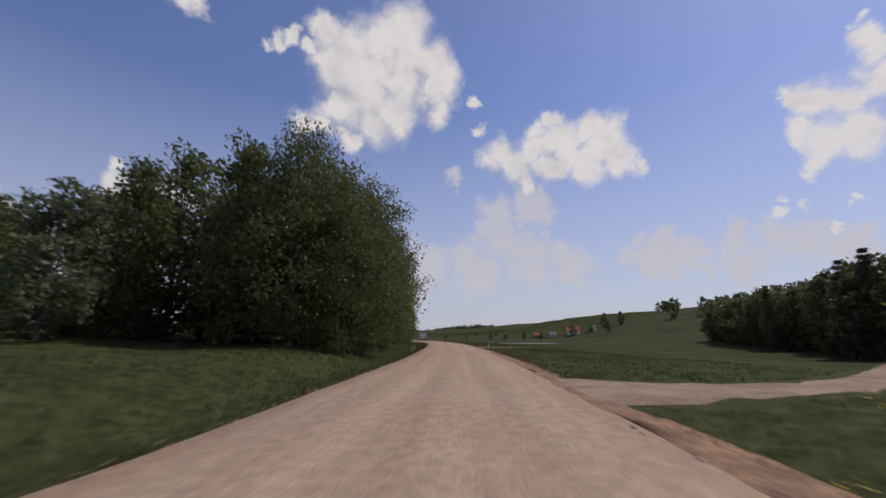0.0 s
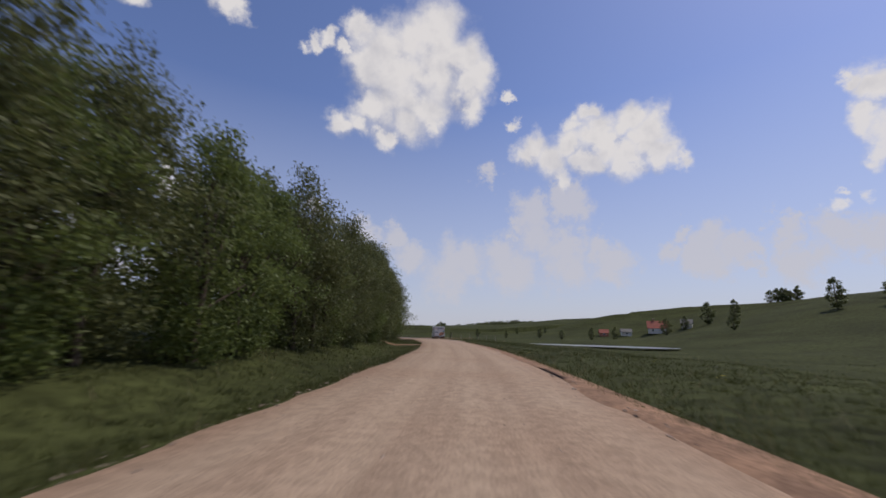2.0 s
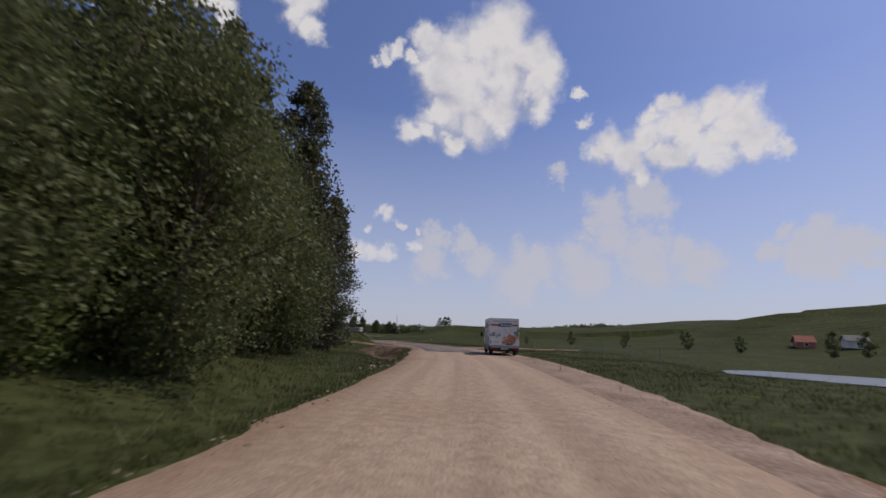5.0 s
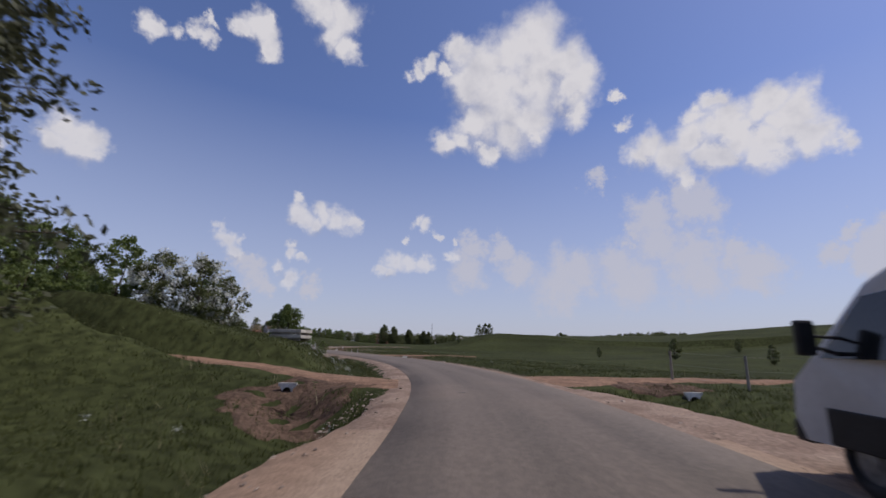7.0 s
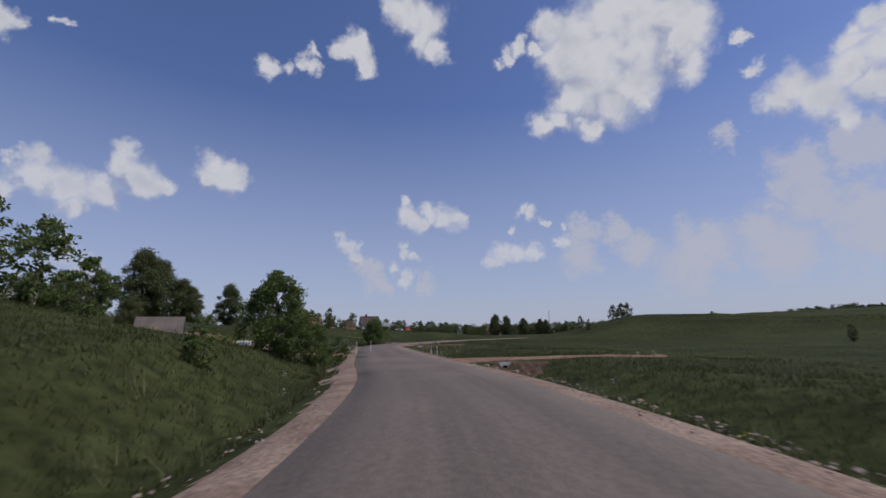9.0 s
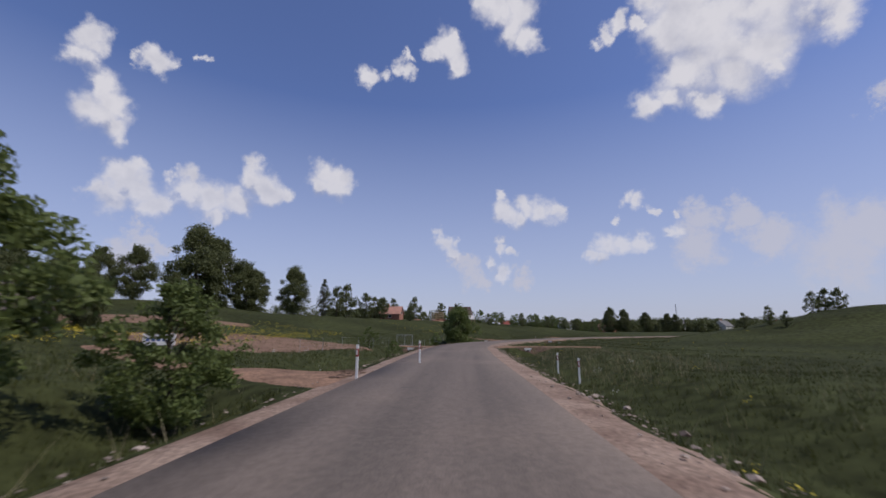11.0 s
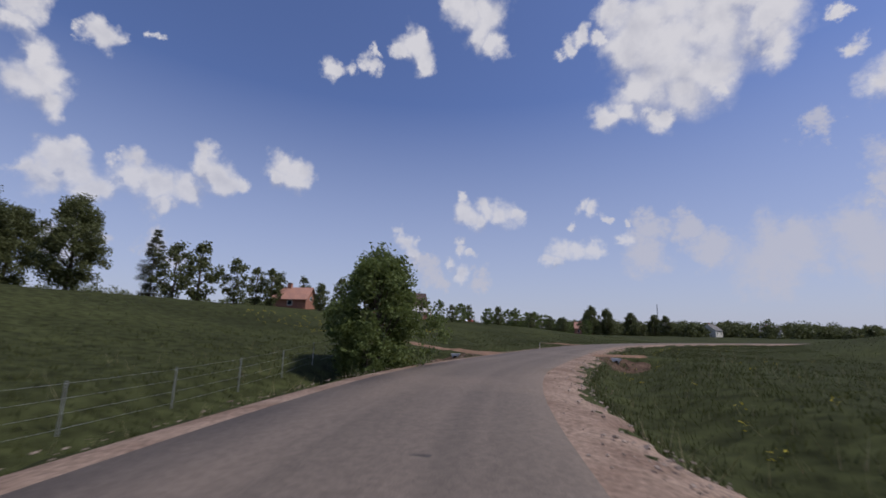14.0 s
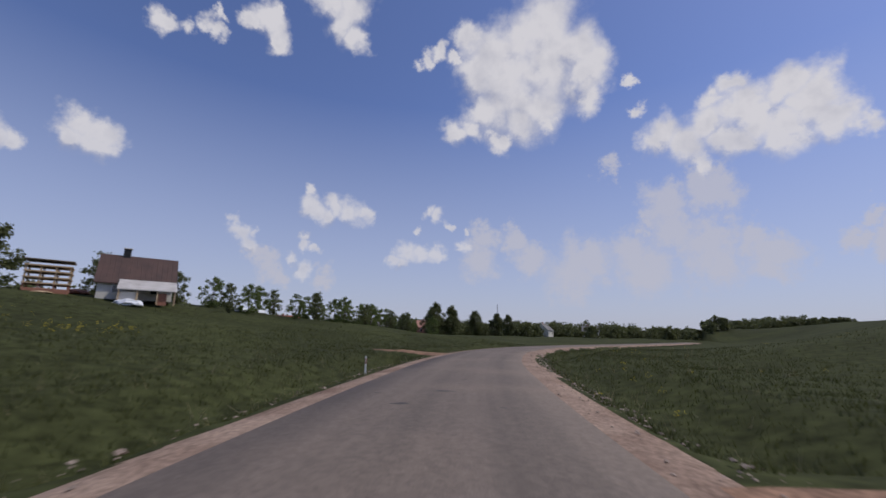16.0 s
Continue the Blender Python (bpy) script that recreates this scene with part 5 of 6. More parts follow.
def van_wheel(parent, x, y, r=0.335):
    bm = bmesh.new()
    prof = [(0.11, r - 0.06), (0.105, r - 0.02), (0.08, r), (-0.08, r), (-0.105, r - 0.02), (-0.11, r - 0.06), (-0.10, r * 0.6), (0.10, r * 0.6)]
    n = 28
    rings = [[bm.verts.new((px, pr * math.cos(k * math.tau / n), pr * math.sin(k * math.tau / n))) for k in range(n)] for px, pr in prof]
    for a in range(len(prof)):
        b = (a + 1) % len(prof)
        for k in range(n):
            bm.faces.new((rings[a][k], rings[a][(k + 1) % n], rings[b][(k + 1) % n], rings[b][k]))
    bmesh.ops.recalc_face_normals(bm, faces=bm.faces)
    w = part("wheel", bm, M_TYRE, parent, "dusty black tyre", smooth=True)
    w.location = (x, y, r - 0.01)
    bm = bmesh.new()
    tube(bm, (-0.085, 0, 0), (0.085, 0, 0), r * 0.61, r * 0.61, 20)
    tube(bm, (-0.10, 0, 0), (0.10, 0, 0), 0.07, 0.07, 12)
    for k in range(5):
        a = k * math.tau / 5
        tube(bm, (-0.098, 0.12 * math.cos(a), 0.12 * math.sin(a)), (0.098, 0.12 * math.cos(a), 0.12 * math.sin(a)), 0.014, 0.014, 6)
    part("rim", bm, M_RIM, w)


def delivery_van(x, y, turn):
    van = thing("delivery_van", "white refrigerated box van with printed rear, dusty", "van", at=(x, y, 0.02), turn=turn)
    W, Z0, Z1, LB = 1.05, 0.66, 2.60, 3.40
    body = part("cargo_box", boxed(-W, W, 0, LB, Z0, Z1, bevel=0.035), M_VAN, van, "white insulated cargo box")
    # rear face prints
    back = -0.001
    part("rear_stripe", sheet([(-W + 0.06, 2.05), (-0.36, 2.05), (-0.33, 2.16), (-W + 0.06, 2.16)], back), M_STRIPE, body, "red stripe")
    part("rear_stripe", sheet([(0.52, 2.05), (W - 0.05, 2.05), (W - 0.05, 2.16), (0.55, 2.16)], back), M_STRIPE, body, "red stripe")
    panel = part("badge_panel", sheet([(-0.42, 1.985), (0.47, 1.985), (0.54, 2.235), (-0.35, 2.235)], back - 0.003), M_NAVY, body, "dark blue slanted badge")
    for a, b, h in ((-0.26, -0.16, 0.13), (-0.13, -0.05, 0.08), (0.0, 0.035, 0.15), (0.06, 0.12, 0.08), (0.14, 0.21, 0.08), (0.235, 0.29, 0.08), (0.31, 0.34, 0.12), (0.38, 0.47, 0.09)):
        part("badge_bar", boxed(a, b, back - 0.011, back - 0.008, 2.06, 2.06 + h), M_WHITE, panel)
    part("badge_edge", sheet([(-0.44, 1.972), (0.47, 1.972), (0.47, 1.984), (-0.43, 1.984)], back - 0.003), M_WHITE, panel)
    r = random.Random(4)
    px = -0.82
    while px < 0.86:
        w = r.uniform(0.05, 0.16)
        part("print_bar", boxed(px, px + w, back - 0.004, back, 2.335, 2.335 + r.uniform(0.035, 0.06)), M_PRINT, body)
        px += w + r.choice((0.012, 0.012, 0.05))
    part("printed_card", sheet([(-0.92, 0.72), (-0.20, 0.72), (-0.22, 1.30), (-0.88, 1.30)], back), M_WHITE, body, "printed white cool box")
    for z, a, b, h in ((0.93, -0.80, -0.32, 0.014), (0.885, -0.76, -0.34, 0.014), (0.83, -0.62, -0.48, 0.014), (1.22, -0.61, -0.50, 0.06)):
        part("print_bar", boxed(a, b, back - 0.009, back - 0.005, z, z + h), M_PRINT, body)
    for k, (cx, z, lean) in enumerate(((-0.93, 1.30, -0.10), (-0.80, 1.30, -0.06), (-0.68, 1.30, -0.05), (-0.50, 1.30, 0.02), (-0.34, 1.30, 0.0))):
        top = z + (0.20, 0.29, 0.31, 0.16, 0.20)[k]
        part("printed_pack", sheet([(cx - 0.05, z), (cx + 0.06, z), (cx + 0.05 + lean, top), (cx - 0.06 + lean, top - 0.03)], back - 0.0005 * k), M_PACK, body, "printed grey-blue carton")
    for k, (cx, cz, rx, rz) in enumerate(((-0.97, 0.94, 0.04, 0.16), (0.90, 1.60, 0.11, 0.16), (0.97, 1.76, 0.06, 0.20), (0.80, 1.50, 0.12, 0.13), (0.70, 1.62, 0.06, 0.08), (0.96, 1.40, 0.06, 0.14))):
        part("printed_herb", sheet(blob(cx, cz, rx, rz, 9, k), back), M_HERB, body)
    part("printed_bowl", sheet([(-0.16, 1.06)] + [(0.30 + 0.47 * math.cos(math.pi + k * math.pi / 12), 1.02 + 0.31 * math.sin(math.pi + k * math.pi / 12)) for k in range(13)] + [(0.96, 1.36)], back - 0.002), M_BOWL, body, "printed blue bowl")
    r = random.Random(9)
    count = 0
    while count < 74:
        cx, cz = r.uniform(-0.16, 0.98), r.uniform(0.80, 1.50)
        if ((cx - 0.40) / 0.58) ** 2 + ((cz - 1.12 - 0.25 * (cx - 0.4)) / 0.31) ** 2 > 1:
            continue
        part("printed_slice", sheet(blob(cx, cz, r.uniform(0.06, 0.12), r.uniform(0.035, 0.065), 8, count), back - 0.005 - 0.0004 * count, 0.0003), M_FOOD if count % 4 else M_SAUCE, body)
        count += 1
    for a, b in (((0.0, 1.74), (0.74, 1.14)), ((0.34, 1.40), (0.72, 1.00))):
        part("printed_stick", sheet([(a[0], a[1]), (b[0], b[1]), (b[0] + 0.03, b[1] + 0.02), (a[0] + 0.02, a[1] + 0.012)], back - 0.036), M_STICK, body)
    part("door_seam", sheet([(-0.004, Z0 + 0.03), (0.004, Z0 + 0.03), (0.004, 1.97), (-0.004, 1.97)], back), M_PRINT, body)
    for sx in (-1, 1):
        part("corner_strip", sheet([(sx * W - sx * 0.035, Z0 + 0.05), (sx * W - sx * 0.012, Z0 + 0.05), (sx * W - sx * 0.012, Z1 - 0.06), (sx * W - sx * 0.035, Z1 - 0.06)], back + 0.012), M_STEEL, body)
    # flank prints and dirt
    fx = -W - 0.001
    part("flank_stripe", side_sheet([(0.35, 2.0), (1.35, 2.0), (1.35, 2.15), (0.35, 2.15)], fx, -0.004), M_STRIPE, body, "red stripe")
    part("flank_stripe", side_sheet([(2.75, 2.0), (3.32, 2.0), (3.32, 2.15), (2.75, 2.15)], fx, -0.004), M_STRIPE, body, "red stripe")
    part("flank_panel", side_sheet([(1.4, 1.9), (2.65, 1.9), (2.72, 2.24), (1.46, 2.24)], fx, -0.006), M_NAVY, body, "dark blue slanted badge")
    for a, b, h in ((1.55, 1.72, 0.18), (1.78, 1.9, 0.11), (1.98, 2.03, 0.2), (2.08, 2.16, 0.11), (2.2, 2.3, 0.11), (2.35, 2.43, 0.11), (2.47, 2.52, 0.16)):
        part("badge_bar", boxed(fx - 0.012, fx - 0.008, a, b, 1.98, 1.98 + h), M_WHITE, body)
    py = 0.35
    while py < 3.2:
        w = r.uniform(0.05, 0.18)
        part("print_bar", boxed(fx - 0.004, fx, py, py + w, 2.29, 2.29 + r.uniform(0.04, 0.06)), M_PRINT, body)
        py += w + 0.02
    for k, py in enumerate((0.42, 1.2, 1.85, 2.4)):
        part("printed_circle", side_sheet([(py + 0.10 * math.cos(q * math.tau / 14), 1.62 + 0.10 * math.sin(q * math.tau / 14)) for q in range(14)], fx, -0.004), M_HERB, body)
    for k, (py, h) in enumerate(((0.7, 0.42), (1.35, 0.5), (2.1, 0.46), (2.9, 0.55))):
        part("dust_patch", side_sheet(blob(py, 1.0, 0.28, h, 11, k + 3), fx, -0.003 - 0.0005 * k), M_DUSTY, body, "dried dust on the flank")
    part("sill_rail", boxed(-W - 0.012, -W + 0.03, 0.05, LB - 0.05, Z0 - 0.02, Z0 + 0.10, bevel=0.008), M_STEEL, body)
    part("sill_rail", boxed(W - 0.03, W + 0.012, 0.05, LB - 0.05, Z0 - 0.02, Z0 + 0.10, bevel=0.008), M_STEEL, body)
    for sx in (-1, 1):
        part("side_guard", boxed(sx * 0.98 - 0.02, sx * 0.98 + 0.02, 0.2, 0.55, 0.40, 0.56, bevel=0.01), M_BLACK, van)
        part("side_guard", boxed(sx * 0.98 - 0.02, sx * 0.98 + 0.02, 1.5, 3.1, 0.34, 0.60, bevel=0.01), M_DUSTY, van)
    # underbody, bumper, lamps
    part("chassis", boxed(-0.42, 0.42, 0.05, 5.0, 0.42, 0.64, bevel=0.02), M_BLACK, van)
    part("rear_bumper", boxed(-1.02, 1.02, -0.12, 0.10, 0.53, 0.63, bevel=0.02), M_STEEL, van, "grey steel step bumper")
    part("lamp_bar", boxed(-1.0, 1.0, -0.05, 0.02, 0.38, 0.53, bevel=0.012), M_BLACK, van)
    for sx in (-1, 1):
        part("tail_lamp", boxed(sx * 0.76 - 0.21, sx * 0.76 + 0.21, -0.075, -0.04, 0.40, 0.52, bevel=0.012), M_LAMP, van, "red tail lamp cluster")
        part("mudguard", boxed(sx * 0.90 - 0.14, sx * 0.90 + 0.14, 0.45, 0.48, 0.2, 0.6, bevel=0.01), M_BLACK, van)
    plate = part("number_plate", boxed(-0.26, 0.26, -0.062, -0.048, 0.41, 0.51, bevel=0.004), M_WHITE, van)
    bars = bmesh.new()
    for k in range(6):
        box(bars, -0.20 + k * 0.07, -0.16 + k * 0.07, -0.066, -0.062, 0.43, 0.49)
    part("plate_bars", bars, M_BLACK, plate)
    bm = bmesh.new()
    tube(bm, (-0.85, 0.95, 0.33), (0.85, 0.95, 0.33), 0.06, 0.06, 10)
    part("axle", bm, M_BLACK, van)
    for wx in (-0.87, 0.87):
        van_wheel(van, wx, 0.95)
        van_wheel(van, wx * 0.98, 4.35)
    # cab: a rounded shell from a profile
    prof = [(3.42, 0.42), (5.18, 0.36), (5.32, 0.60), (5.26, 0.98), (4.98, 1.22), (4.30, 1.98), (4.05, 2.10), (3.42, 2.12)]
    bm = bmesh.new()
    cols = []
    for px, inset in ((-0.96, 0.10), (-0.90, 0.0), (0.90, 0.0), (0.96, 0.10)):
        ring = []
        for py, pz in prof:
            taper = 0.16 * max(0, pz - 1.15) / 0.95
            ring.append(bm.verts.new((px * (1 - taper), py - inset * (py > 3.5) * 0.6, pz - inset * 0.3 * (pz > 1.9))))
        cols.append(ring)
    n = len(prof)
    for a in range(3):
        for k in range(n):
            bm.faces.new((cols[a][k], cols[a][(k + 1) % n], cols[a + 1][(k + 1) % n], cols[a + 1][k]))
    bm.faces.new(cols[0][::-1])
    bm.faces.new(cols[3])
    bmesh.ops.recalc_face_normals(bm, faces=bm.faces)
    cab = part("cab", bm, M_VAN, van, "white van cab")
    for sx in (-1, 1):
        bm = bmesh.new()
        q = [(3.62, 1.24), (4.78, 1.24), (4.28, 1.84), (3.62, 1.90)]
        vs = []
        for off in (0.006, -0.02):
            ring = []
            for py, pz in q:
                taper = 0.16 * max(0, pz - 1.15) / 0.95
                ring.append(bm.verts.new((sx * (0.96 * (1 - taper) + off), py, pz)))
            vs.append(ring)
        bm.faces.new(vs[0])
        for k in range(4):
            bm.faces.new((vs[0][k], vs[1][k], vs[1][(k + 1) % 4], vs[0][(k + 1) % 4]))
        bmesh.ops.recalc_face_normals(bm, faces=bm.faces)
        part("side_window", bm, M_GLASS, cab, "dark side window")
        part("door_handle", boxed(sx * 0.975 - 0.015, sx * 0.975 + 0.015, 3.7, 3.86, 1.08, 1.12, bevel=0.008), M_BLACK, cab)
        part("door_seam", boxed(sx * 0.966 - 0.003, sx * 0.966 + 0.003, 3.56, 3.575, 0.55, 1.9), M_PRINT, cab)
        part("wheel_arch", boxed(sx * 0.955 - 0.02, sx * 0.955 + 0.02, 3.95, 4.78, 0.38, 0.74, bevel=0.015), M_BLACK, cab)
        mirror = part("mirror", boxed(sx * 1.22 - 0.09, sx * 1.22 + 0.09, 4.52, 4.60, 1.26, 1.62, bevel=0.03), M_BLACK, cab, "black door mirror")
        bm = bmesh.new()
        tube(bm, (sx * 0.93, 4.55, 1.28), (sx * 1.16, 4.56, 1.36), 0.022, 0.02, 8)
        tube(bm, (sx * 0.90, 4.5, 1.44), (sx * 1.16, 4.56, 1.46), 0.018, 0.016, 8)
        part("mirror_arm", bm, M_BLACK, mirror)
        part("mirror_glass", boxed(sx * 1.22 - 0.075, sx * 1.22 + 0.075, 4.512, 4.519, 1.29, 1.59), M_GLASS, mirror)
    bm = bmesh.new()
    f = [(-0.80, 4.93, 1.30), (0.80, 4.93, 1.30), (0.70, 4.36, 1.935), (-0.70, 4.36, 1.935)]
    bm.faces.new([bm.verts.new((a, b + 0.012, c + 0.012)) for a, b, c in f])
    part("windscreen", bm, M_GLASS, cab)
    part("front_bumper", boxed(-0.93, 0.93, 5.10, 5.36, 0.32, 0.56, bevel=0.04), M_BLACK, van)
    part("roof_spoiler", boxed(-0.78, 0.78, 3.45, 3.95, 2.10, 2.22, bevel=0.05), M_VAN, cab)
    return van


delivery_van(-6.55, 147.0, 14.0)


# ---- pond, houses, sheds ----
M_WATER = material("pond_water", (0.11, 0.12, 0.125), 0.3, vary=0.1, fine=1.0, scale=0.2, bump=0.08, spec=0.8)
M_ROOF_BROWN = material("brown_roof", (0.085, 0.05, 0.042), 0.7, tint=(0.06, 0.038, 0.034), scale=1, fine=14, vary=0.15, bump=0.2)
M_ROOF_GREY = material("grey_fibre_roof", (0.185, 0.178, 0.172), 0.85, tint=(0.13, 0.122, 0.117), scale=1, fine=14, vary=0.15, bump=0.3)
M_ROOF_PALE = material("pale_sheet_roof", (0.46, 0.44, 0.42), 0.8, tint=(0.34, 0.32, 0.30), scale=1, fine=14, vary=0.15, bump=0.3)
M_ROOF_OLD = material("old_board_roof", (0.17, 0.135, 0.115), 0.9, tint=(0.11, 0.09, 0.08), scale=1, fine=14, vary=0.2, bump=0.3)
M_ROOF_RED = material("red_roof", (0.30, 0.085, 0.06), 0.8, tint=(0.22, 0.07, 0.05), scale=1, fine=14, vary=0.15, bump=0.3)
M_ROOF_PINK = material("faded_tile_roof", (0.42, 0.22, 0.16), 0.85, tint=(0.33, 0.18, 0.14), scale=1, fine=14, vary=0.15, bump=0.3)
M_PLASTER = material("pale_plaster", (0.66, 0.64, 0.58), 0.9, tint=(0.52, 0.50, 0.45), scale=1, fine=18, vary=0.08, bump=0.15)
M_BRICK = material("brick_wall", (0.36, 0.17, 0.11), 0.9, tint=(0.28, 0.13, 0.09), scale=2, fine=20, vary=0.2, bump=0.3)
M_PLANK = material("raw_planks", (0.46, 0.34, 0.21), 0.85, tint=(0.36, 0.26, 0.16), scale=2, fine=20, vary=0.15, bump=0.2)
M_PANE = material("window_pane", (0.03, 0.035, 0.045), 0.08, vary=0.05, fine=4, bump=0.0, spec=0.7)
M_PLASTIC = material("plastic_sheet", (0.72, 0.74, 0.76), 0.35, tint=(0.6, 0.62, 0.64), scale=2, fine=10, vary=0.08, bump=0.3)


def gable_house(x, y, turn, w, d, wall, rise, wall_mat, roof_mat, label, windows=2, chimney=True, over=0.3, category="house", base=None, ribs=True):
    """A house with its ridge along its own x: walls, two roof slopes, windows with frames, a chimney."""
    z = land_at(x, y) - 0.15 if base is None else base
    ob = thing(category.replace(" ", "_"), label, category, at=(x, y, z), turn=turn)
    bm = bmesh.new()
    hw, hd = w / 2, d / 2
    pts = [(-hd, 0), (hd, 0), (hd, wall), (0, wall + rise), (-hd, wall)]
    a = [bm.verts.new((-hw, p, q)) for p, q in pts]
    b = [bm.verts.new((hw, p, q)) for p, q in pts]
    bm.faces.new(a[::-1])
    bm.faces.new(b)
    for k in range(5):
        bm.faces.new((a[k], a[(k + 1) % 5], b[(k + 1) % 5], b[k]))
    bmesh.ops.recalc_face_normals(bm, faces=bm.faces)
    part("wall", bm, wall_mat, ob)
    for sy in (-1, 1):
        bm = bmesh.new()
        e = over / hd
        low, top = (sy * hd * (1 + e), wall - rise * e + 0.05), (0, wall + rise + 0.05)
        vs = []
        for lift in (0.0, 0.09):
            vs.append([bm.verts.new((px, py, pz + lift)) for px, (py, pz) in ((-hw - over, low), (hw + over, low), (hw + over, top), (-hw - over, top))])
        bm.faces.new(vs[0][::-1])
        bm.faces.new(vs[1])
        for k in range(4):
            bm.faces.new((vs[0][k], vs[0][(k + 1) % 4], vs[1][(k + 1) % 4], vs[1][k]))
        bmesh.ops.recalc_face_normals(bm, faces=bm.faces)
        roof = part("roof", bm, roof_mat, ob)
        if ribs:
            bm = bmesh.new()
            n = int(w / 0.35)
            for k in range(n + 1):
                px = -hw - over + (w + 2 * over) * k / n
                tube(bm, (px, low[0], low[1] + 0.095), (px, top[0], top[1] + 0.095), 0.025, 0.025, 5, False)
            part("roof_ribs", bm, roof_mat, roof)
    if chimney:
        ch = part("chimney", boxed(-0.28, 0.28, -0.28, 0.28, wall + rise * 0.5, wall + rise + 0.75, bevel=0.02), M_BLACK if roof_mat is M_ROOF_BROWN else M_BRICK, ob)
        ch.location = (-w * 0.2, 0.05, 0)
        part("chimney_cap", boxed(-0.34, 0.34, -0.34, 0.34, wall + rise + 0.75, wall + rise + 0.83, bevel=0.01), M_CONCRETE, ch)
    for sy in (-1, 1):
        for k in range(windows):
            cx = (k + 0.5) / windows * w - hw
            win = part("window", boxed(cx - 0.36, cx + 0.36, sy * hd - 0.04, sy * hd + 0.04, wall * 0.35, wall * 0.85, bevel=0.01), M_WHITE, ob)
            part("pane", boxed(cx - 0.29, cx + 0.29, sy * (hd + 0.045) - 0.006, sy * (hd + 0.045) + 0.006, wall * 0.35 + 0.07, wall * 0.85 - 0.07), M_PANE, win)
    for sx in (-1, 1):
        win = part("window", boxed(sx * hw - 0.04, sx * hw + 0.04, -0.36, 0.36, wall * 0.9, wall * 0.9 + rise * 0.35, bevel=0.01), M_WHITE, ob)
        part("pane", boxed(sx * (hw + 0.045) - 0.006, sx * (hw + 0.045) + 0.006, -0.29, 0.29, wall * 0.9 + 0.06, wall * 0.9 + rise * 0.35 - 0.06), M_PANE, win)
    return ob


def pond():
    rng = np.random.default_rng(2)
    for nm, pts in (("pond", [(7, 154), (13, 148), (20, 141), (27, 135), (33, 132), (37, 136), (32, 144), (24, 151), (14, 157)]),):
        ring = smooth_line(pts + [pts[0]], 1.0)
        bm = bmesh.new()
        bm.faces.new([bm.verts.new((px + rng.normal(0, 0.15), py + rng.normal(0, 0.15), -0.80)) for px, py in ring[:-1]])
        bmesh.ops.triangulate(bm, faces=bm.faces)
        for f in bm.faces:
            if f.normal.z < 0:
                f.normal_flip()
        tagged(new(nm, mesh_of(bm, nm, M_WATER)), "still pond reflecting the bright sky", "pond", kind="structure")


pond()

# the farm across the road
gable_house(66, 216, -20, 6.0, 5.5, 2.0, 2.4, M_PLASTER, M_ROOF_RED, "farmhouse with a dark red roof and pale walls")
gable_house(57, 222, -10, 3.4, 3.0, 1.5, 1.0, M_PLASTER, M_ROOF_GREY, "low pale farm shed with grey roof", 1, False, category="shed")
gable_house(50, 226, -10, 3.0, 3.0, 1.4, 1.2, M_BRICK, M_ROOF_RED, "small red-roofed farm shed", 1, False, category="shed")
gable_house(74, 211, -30, 3.2, 3.0, 1.8, 1.2, M_PLASTER, M_ROOF_GREY, "small pale shed beside the farmhouse", 1, False, category="shed")
# the hillside
gable_house(-62.2, 186.4, 62, 3.1, 2.4, 0.45, 1.45, M_GREYWOOD, M_ROOF_OLD, "low weathered shed with a long grey roof", 0, False, 0.25, "shed")
gable_house(-74.5, 177.6, 75, 5.5, 5.0, 1.7, 2.6, M_GREYWOOD, M_ROOF_GREY, "old grey wooden barn on the slope", 1, False, 0.3, "barn")
gable_house(-120.4, 247.7, 40, 4.6, 3.8, 1.5, 1.6, M_BRICK, M_ROOF_PINK, "small brick house with faded orange tile roof", 1)
# the village in the distance
for k, (x, y, t, m, r) in enumerate(((-122, 432, 10, M_PLASTER, M_ROOF_GREY), (-104, 446, 80, M_PLASTER, M_ROOF_GREY), (-150, 412, 20, M_BRICK, M_ROOF_PINK), (-84, 470, 0, M_PLASTER, M_ROOF_GREY), (-165, 395, 60, M_PLASTER, M_ROOF_GREY), (-186, 366, 30, M_BRICK, M_ROOF_RED))):
    gable_house(x, y, t, 8, 6.5, 3.2, 2.8, m, r, "village house far off among trees" if m is M_PLASTER else "brick village house far off among trees", 2, True, 0.3, "house", ribs=False)


def mast(x, y, h):
    ob = thing("radio_mast", "thin steel radio mast above the village trees", "mast", at=(x, y, land_at(x, y) - 0.2))
    bm = bmesh.new()
    for k in range(3):
        a = k * math.tau / 3
        tube(bm, (0.6 * math.cos(a), 0.6 * math.sin(a), 0), (0.12 * math.cos(a), 0.12 * math.sin(a), h), 0.09, 0.06, 5)
    part("legs", bm, M_STEEL, ob)
    bm = bmesh.new()
    for k in range(14):
        z = h * k / 14
        r = 0.6 - 0.48 * k / 14
        tube(bm, (r, 0, z), (-r * 0.5, r * 0.8, z + h / 16), 0.04, 0.04, 4, False)
    part("bracing", bm, M_STEEL, ob)


mast(-128, 452, 16)


